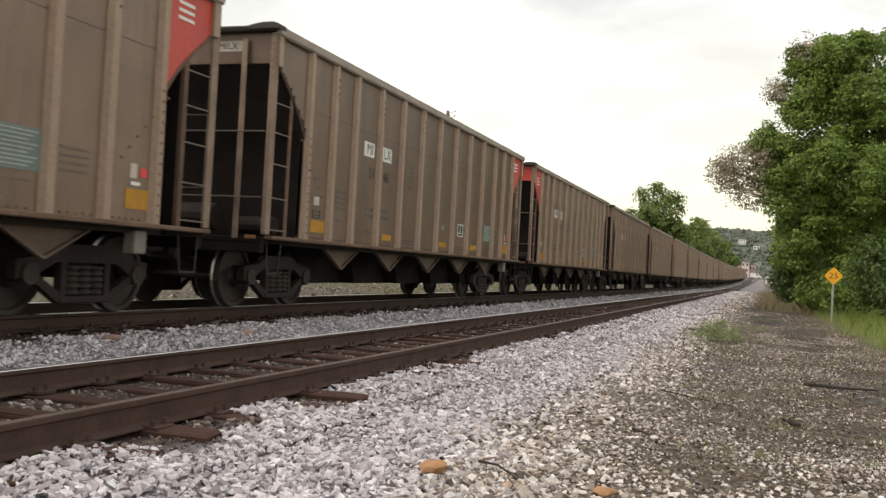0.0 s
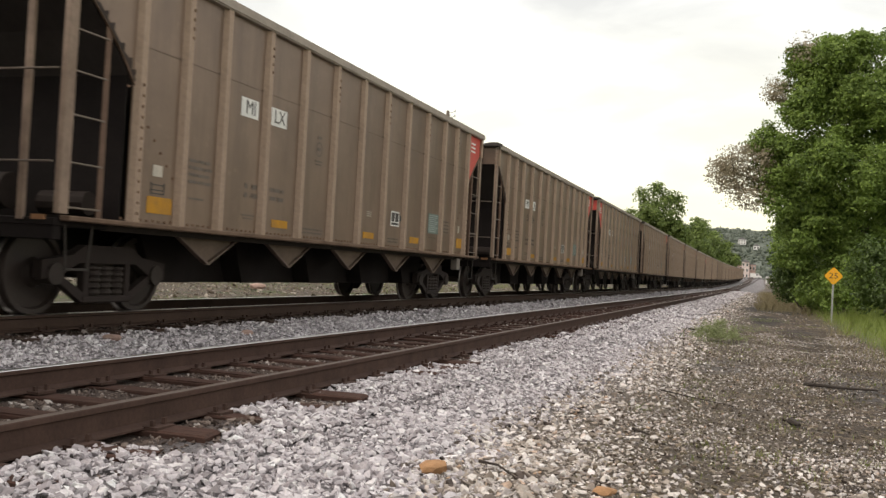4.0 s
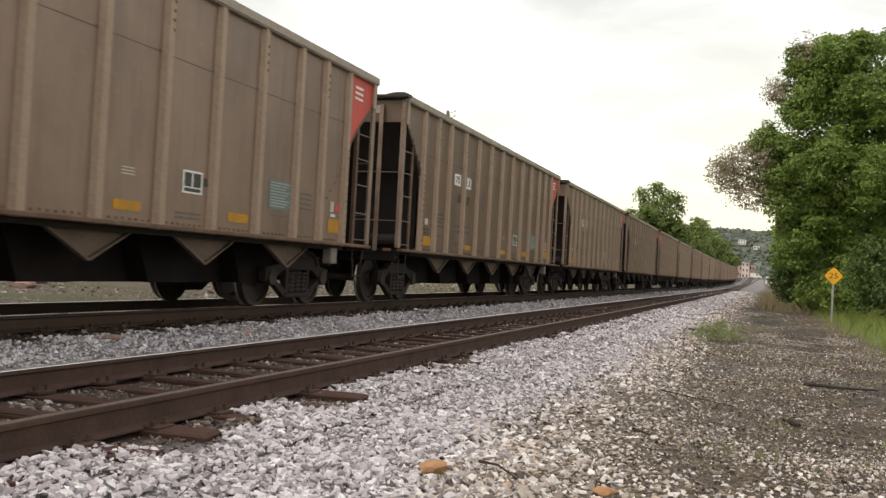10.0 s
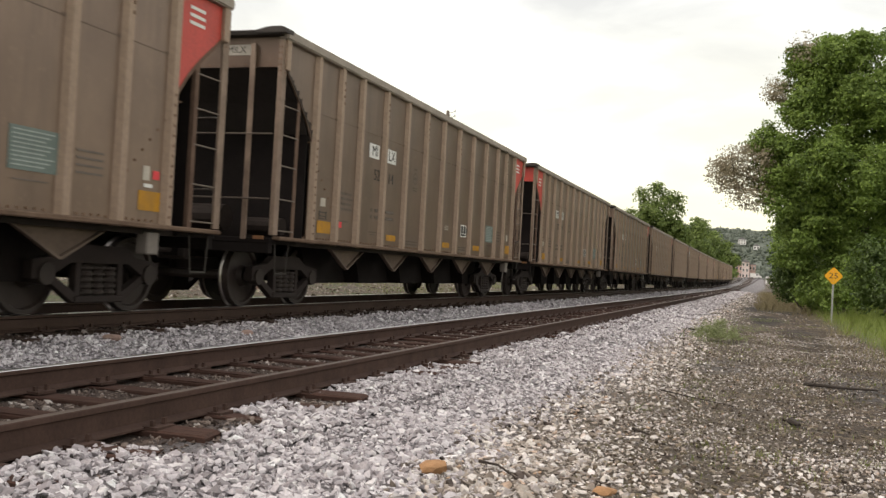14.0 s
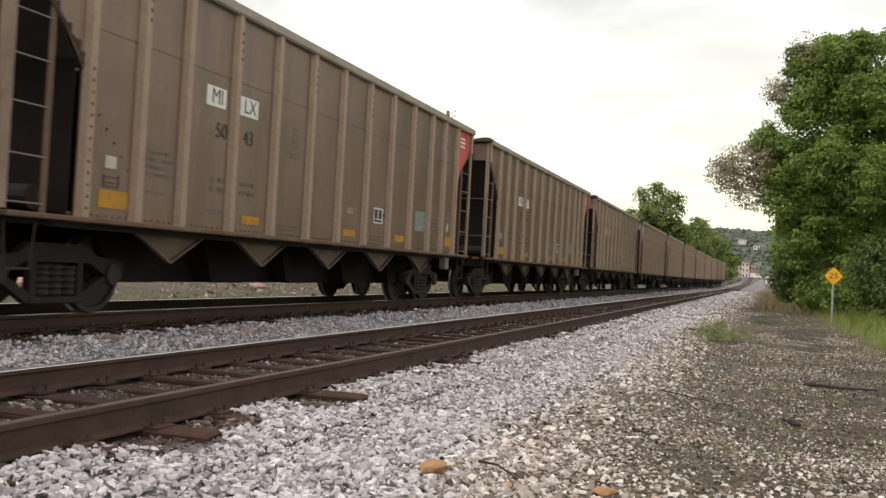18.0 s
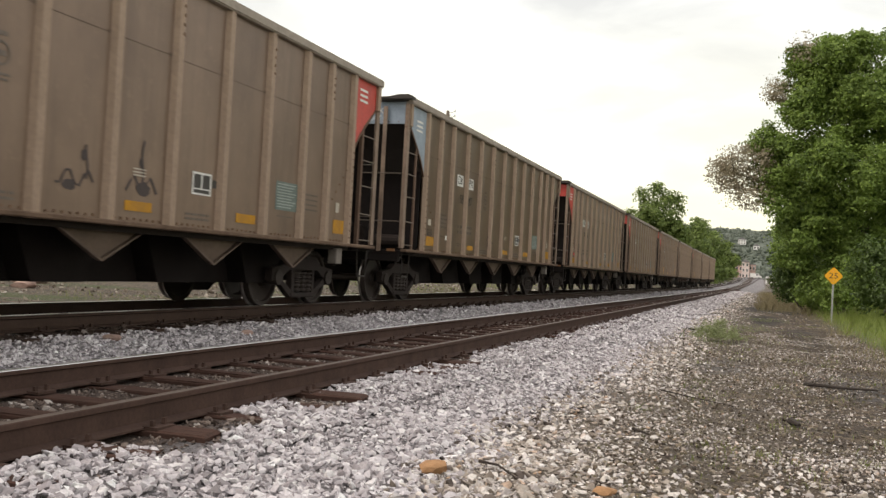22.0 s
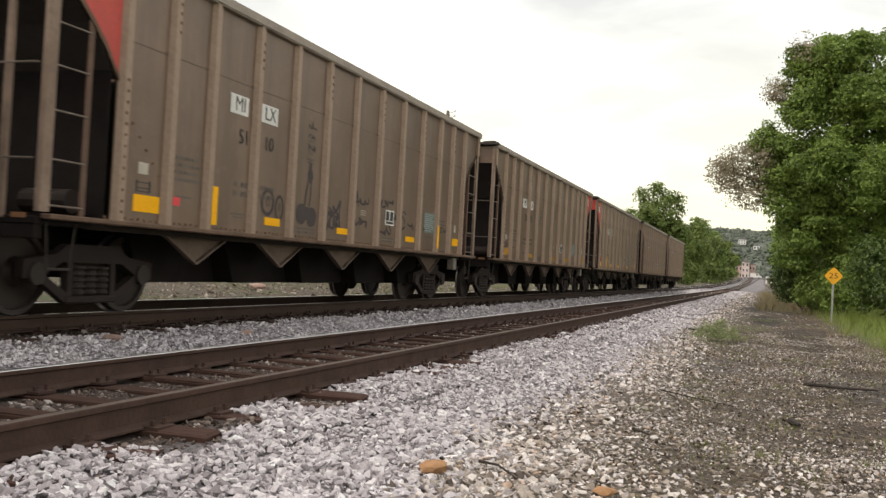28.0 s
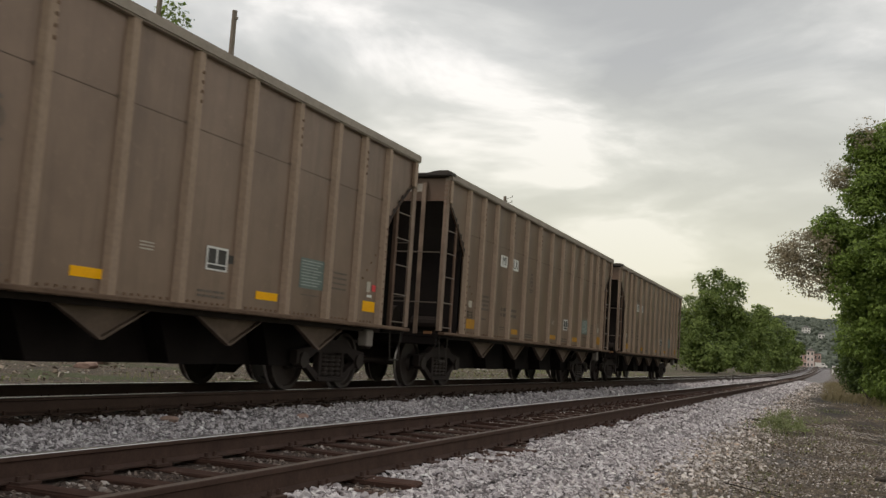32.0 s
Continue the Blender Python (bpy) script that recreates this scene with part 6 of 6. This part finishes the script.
def building(name, label, x, y, w, d, h, wall_m, cols, rows, gable=0.0, turn=0):
    z = height(x, y) if y < 560 else hill_height(x, y) + 3.0
    b = tagged(new(name), label, "building")
    b.matrix_basis = pose(x, y, z - 0.3, 0, 0, turn)
    part("wall", boxes((0, d / 2, h / 2, w, d, h)), wall_m, b)
    if gable:
        part("roof", prism(bmesh.new(), [(-w / 2 - 0.3, h), (w / 2 + 0.3, h), (0, h + gable)], "y", -0.3, d + 0.3), M_ROOF, b)
    else:
        part("roof", boxes((0, d / 2, h + 0.15, w + 0.4, d + 0.4, 0.35)), M_ROOF, b)
        part("cornice", boxes((0, -0.06, h - 0.35, w + 0.2, 0.3, 0.35)), wall_m, b)
    me = None
    for i in range(cols):
        for j in range(rows):
            wx, wz = -w / 2 + w * (i + 0.5) / cols, h * (j + 0.5) / rows
            win = part("window", boxes((wx, -0.03, wz, w / cols * 0.5, 0.1, h / rows * 0.55)), M_PALEWALL, b)
            part("pane", boxes((wx, -0.09, wz, w / cols * 0.38, 0.06, h / rows * 0.45)), M_GLASSDARK, win)
    return b


building("brick_building", "red brick building with pale windows by the crossing", -11.4, 474, 5.0, 12, 6.2, M_BRICK, 3, 2)
building("brick_building", "tall pale pink building with a light gable", -7.6, 470, 3.2, 12, 7.6, M_PINKWALL, 2, 3, gable=1.4)
building("brick_building", "dark red brick building beyond the crossing", -4.6, 478, 3.0, 12, 6.6, M_BRICK, 2, 2)
building("house", "white house on the wooded hillside", -21.4, 1040, 8, 8, 5.5, M_PALEWALL, 3, 2, gable=2.5)
building("house", "small white house among hillside trees", -6.6, 1010, 6, 6, 4.0, M_PALEWALL, 2, 1, gable=2)
building("shed", "low pale shed beside the distant trees", -21, 300, 4, 5, 4.5, M_PALEWALL, 1, 1)


def build_van():
    x, y = -2.6, 440
    z = height(x, y)
    v = tagged(new("van"), "white van stopped at the distant crossing", "vehicle")
    v.location = (x, y, z)
    bm = prism(bmesh.new(), [(-2.4, 0.35), (2.4, 0.35), (2.4, 1.1), (1.7, 1.25), (1.1, 2.2), (-2.4, 2.25)], "y", -0.95, 0.95)
    bmesh.ops.bevel(bm, geom=list(bm.edges), offset=0.06, segments=2, affect="EDGES")
    part("body", bm, M_PALEWALL, v)
    part("side_window", boxes((0.6, -0.96, 1.65, 1.0, 0.03, 0.5)), M_GLASSDARK, v)
    for wx in (-1.6, 1.5):
        for wy in (-0.85, 0.85):
            part("wheel", rod(bmesh.new(), (wx, wy - 0.1, 0.34), (wx, wy + 0.1, 0.34), 0.34, 12), M_TYRE, v)


build_van()


def build_cabinet():
    x, y = 2.0, 300
    c = tagged(new("signal_cabinet"), "pale metal signal cabinet by the tracks", "cabinet")
    c.location = (x, y, height(x, y))
    part("body", boxes((0, 0, 1.2, 1.9, 1.4, 2.4), bevel=0.03), M_PALEWALL, c)
    part("roof", boxes((0, 0, 2.45, 2.1, 1.6, 0.12), bevel=0.02), M_ROOF, c)
    part("door", boxes((0, -0.72, 1.15, 0.9, 0.04, 2.0), bevel=0.01), M_BOXGREY, c)


build_cabinet()

bm = bmesh.new()
zr = height(0, 425) + 0.12
box(bm, 0, 425, zr - 0.1, 90, 9, 0.2, bevel=0.02)
road = new("road", mesh_of(bm, "road"))
road.data.materials.append(M_ASPHALT)
tagged(road, "pale worn road crossing the rails far off", "road", kind="structure")


# ================= ties, plates, stones =================
def build_plates(track, cx, cz, spots):
    pm = mesh_of(boxes((0, 0, 0, 0.34, 0.19, 0.02), (0.11, 0.06, 0.025, 0.025, 0.025, 0.05), (-0.11, -0.06, 0.025, 0.025, 0.025, 0.05), (0.11, -0.06, 0.022, 0.025, 0.025, 0.045)), "tie_plate")
    for y in spots:
        for sx in (-0.755, 0.755):
            part("tie_plate", pm, M_RAIL if cx == NEAR_X else M_RAIL_SHADE, track, loc=(cx + sx, y, cz - 0.178 + 0.008))


build_plates(near_track, NEAR_X, NEAR_Z, build_ties(near_track, NEAR_X, NEAR_Z))
build_plates(far_track, TRAIN_X, TRAIN_Z, build_ties(far_track, TRAIN_X, TRAIN_Z))
build_stones()


# ================= motion =================
def car_pose(k, t):
    """Pose of car k (0 leads) with its middle on the line at t seconds."""
    y = END0 - HALF + (k - 1) * CAR - run(t)
    a, b = bend(y - BOGIE), bend(y + BOGIE)
    yaw = math.degrees(math.atan2(a[0] - b[0], 2 * BOGIE))
    tilt = math.degrees(math.atan2(b[1] - a[1], 2 * BOGIE))
    return pose(TRAIN_X + (a[0] + b[0]) / 2, y, TRAIN_Z + (a[1] + b[1]) / 2, tilt, 0, yaw)


def motions():
    rolls = {}
    for k, car in enumerate(cars):
        walk(car, [(float(t), car_pose(k, t)) for t in range(33)])
        for part_ob in car.children_recursive:
            if not part_ob.name.startswith("wheelset"):
                continue
            spot = tuple(round(c, 3) for c in part_ob.location)
            if spot not in rolls:      # the wheels of all cars turn alike
                rows = []
                for i in range(0, 481):
                    t = i / 15.0
                    rows.append((t, Matrix.Translation(spot) @ Matrix.Rotation(run(t) / WHEEL_R, 4, "X")))
                walk(part_ob, rows)
                rolls[spot] = part_ob.animation_data
            else:
                part_ob.rotation_mode = "QUATERNION"
                keys = part_ob.animation_data_create()
                keys.action = rolls[spot].action
                keys.action_slot = rolls[spot].action_slot


motions()
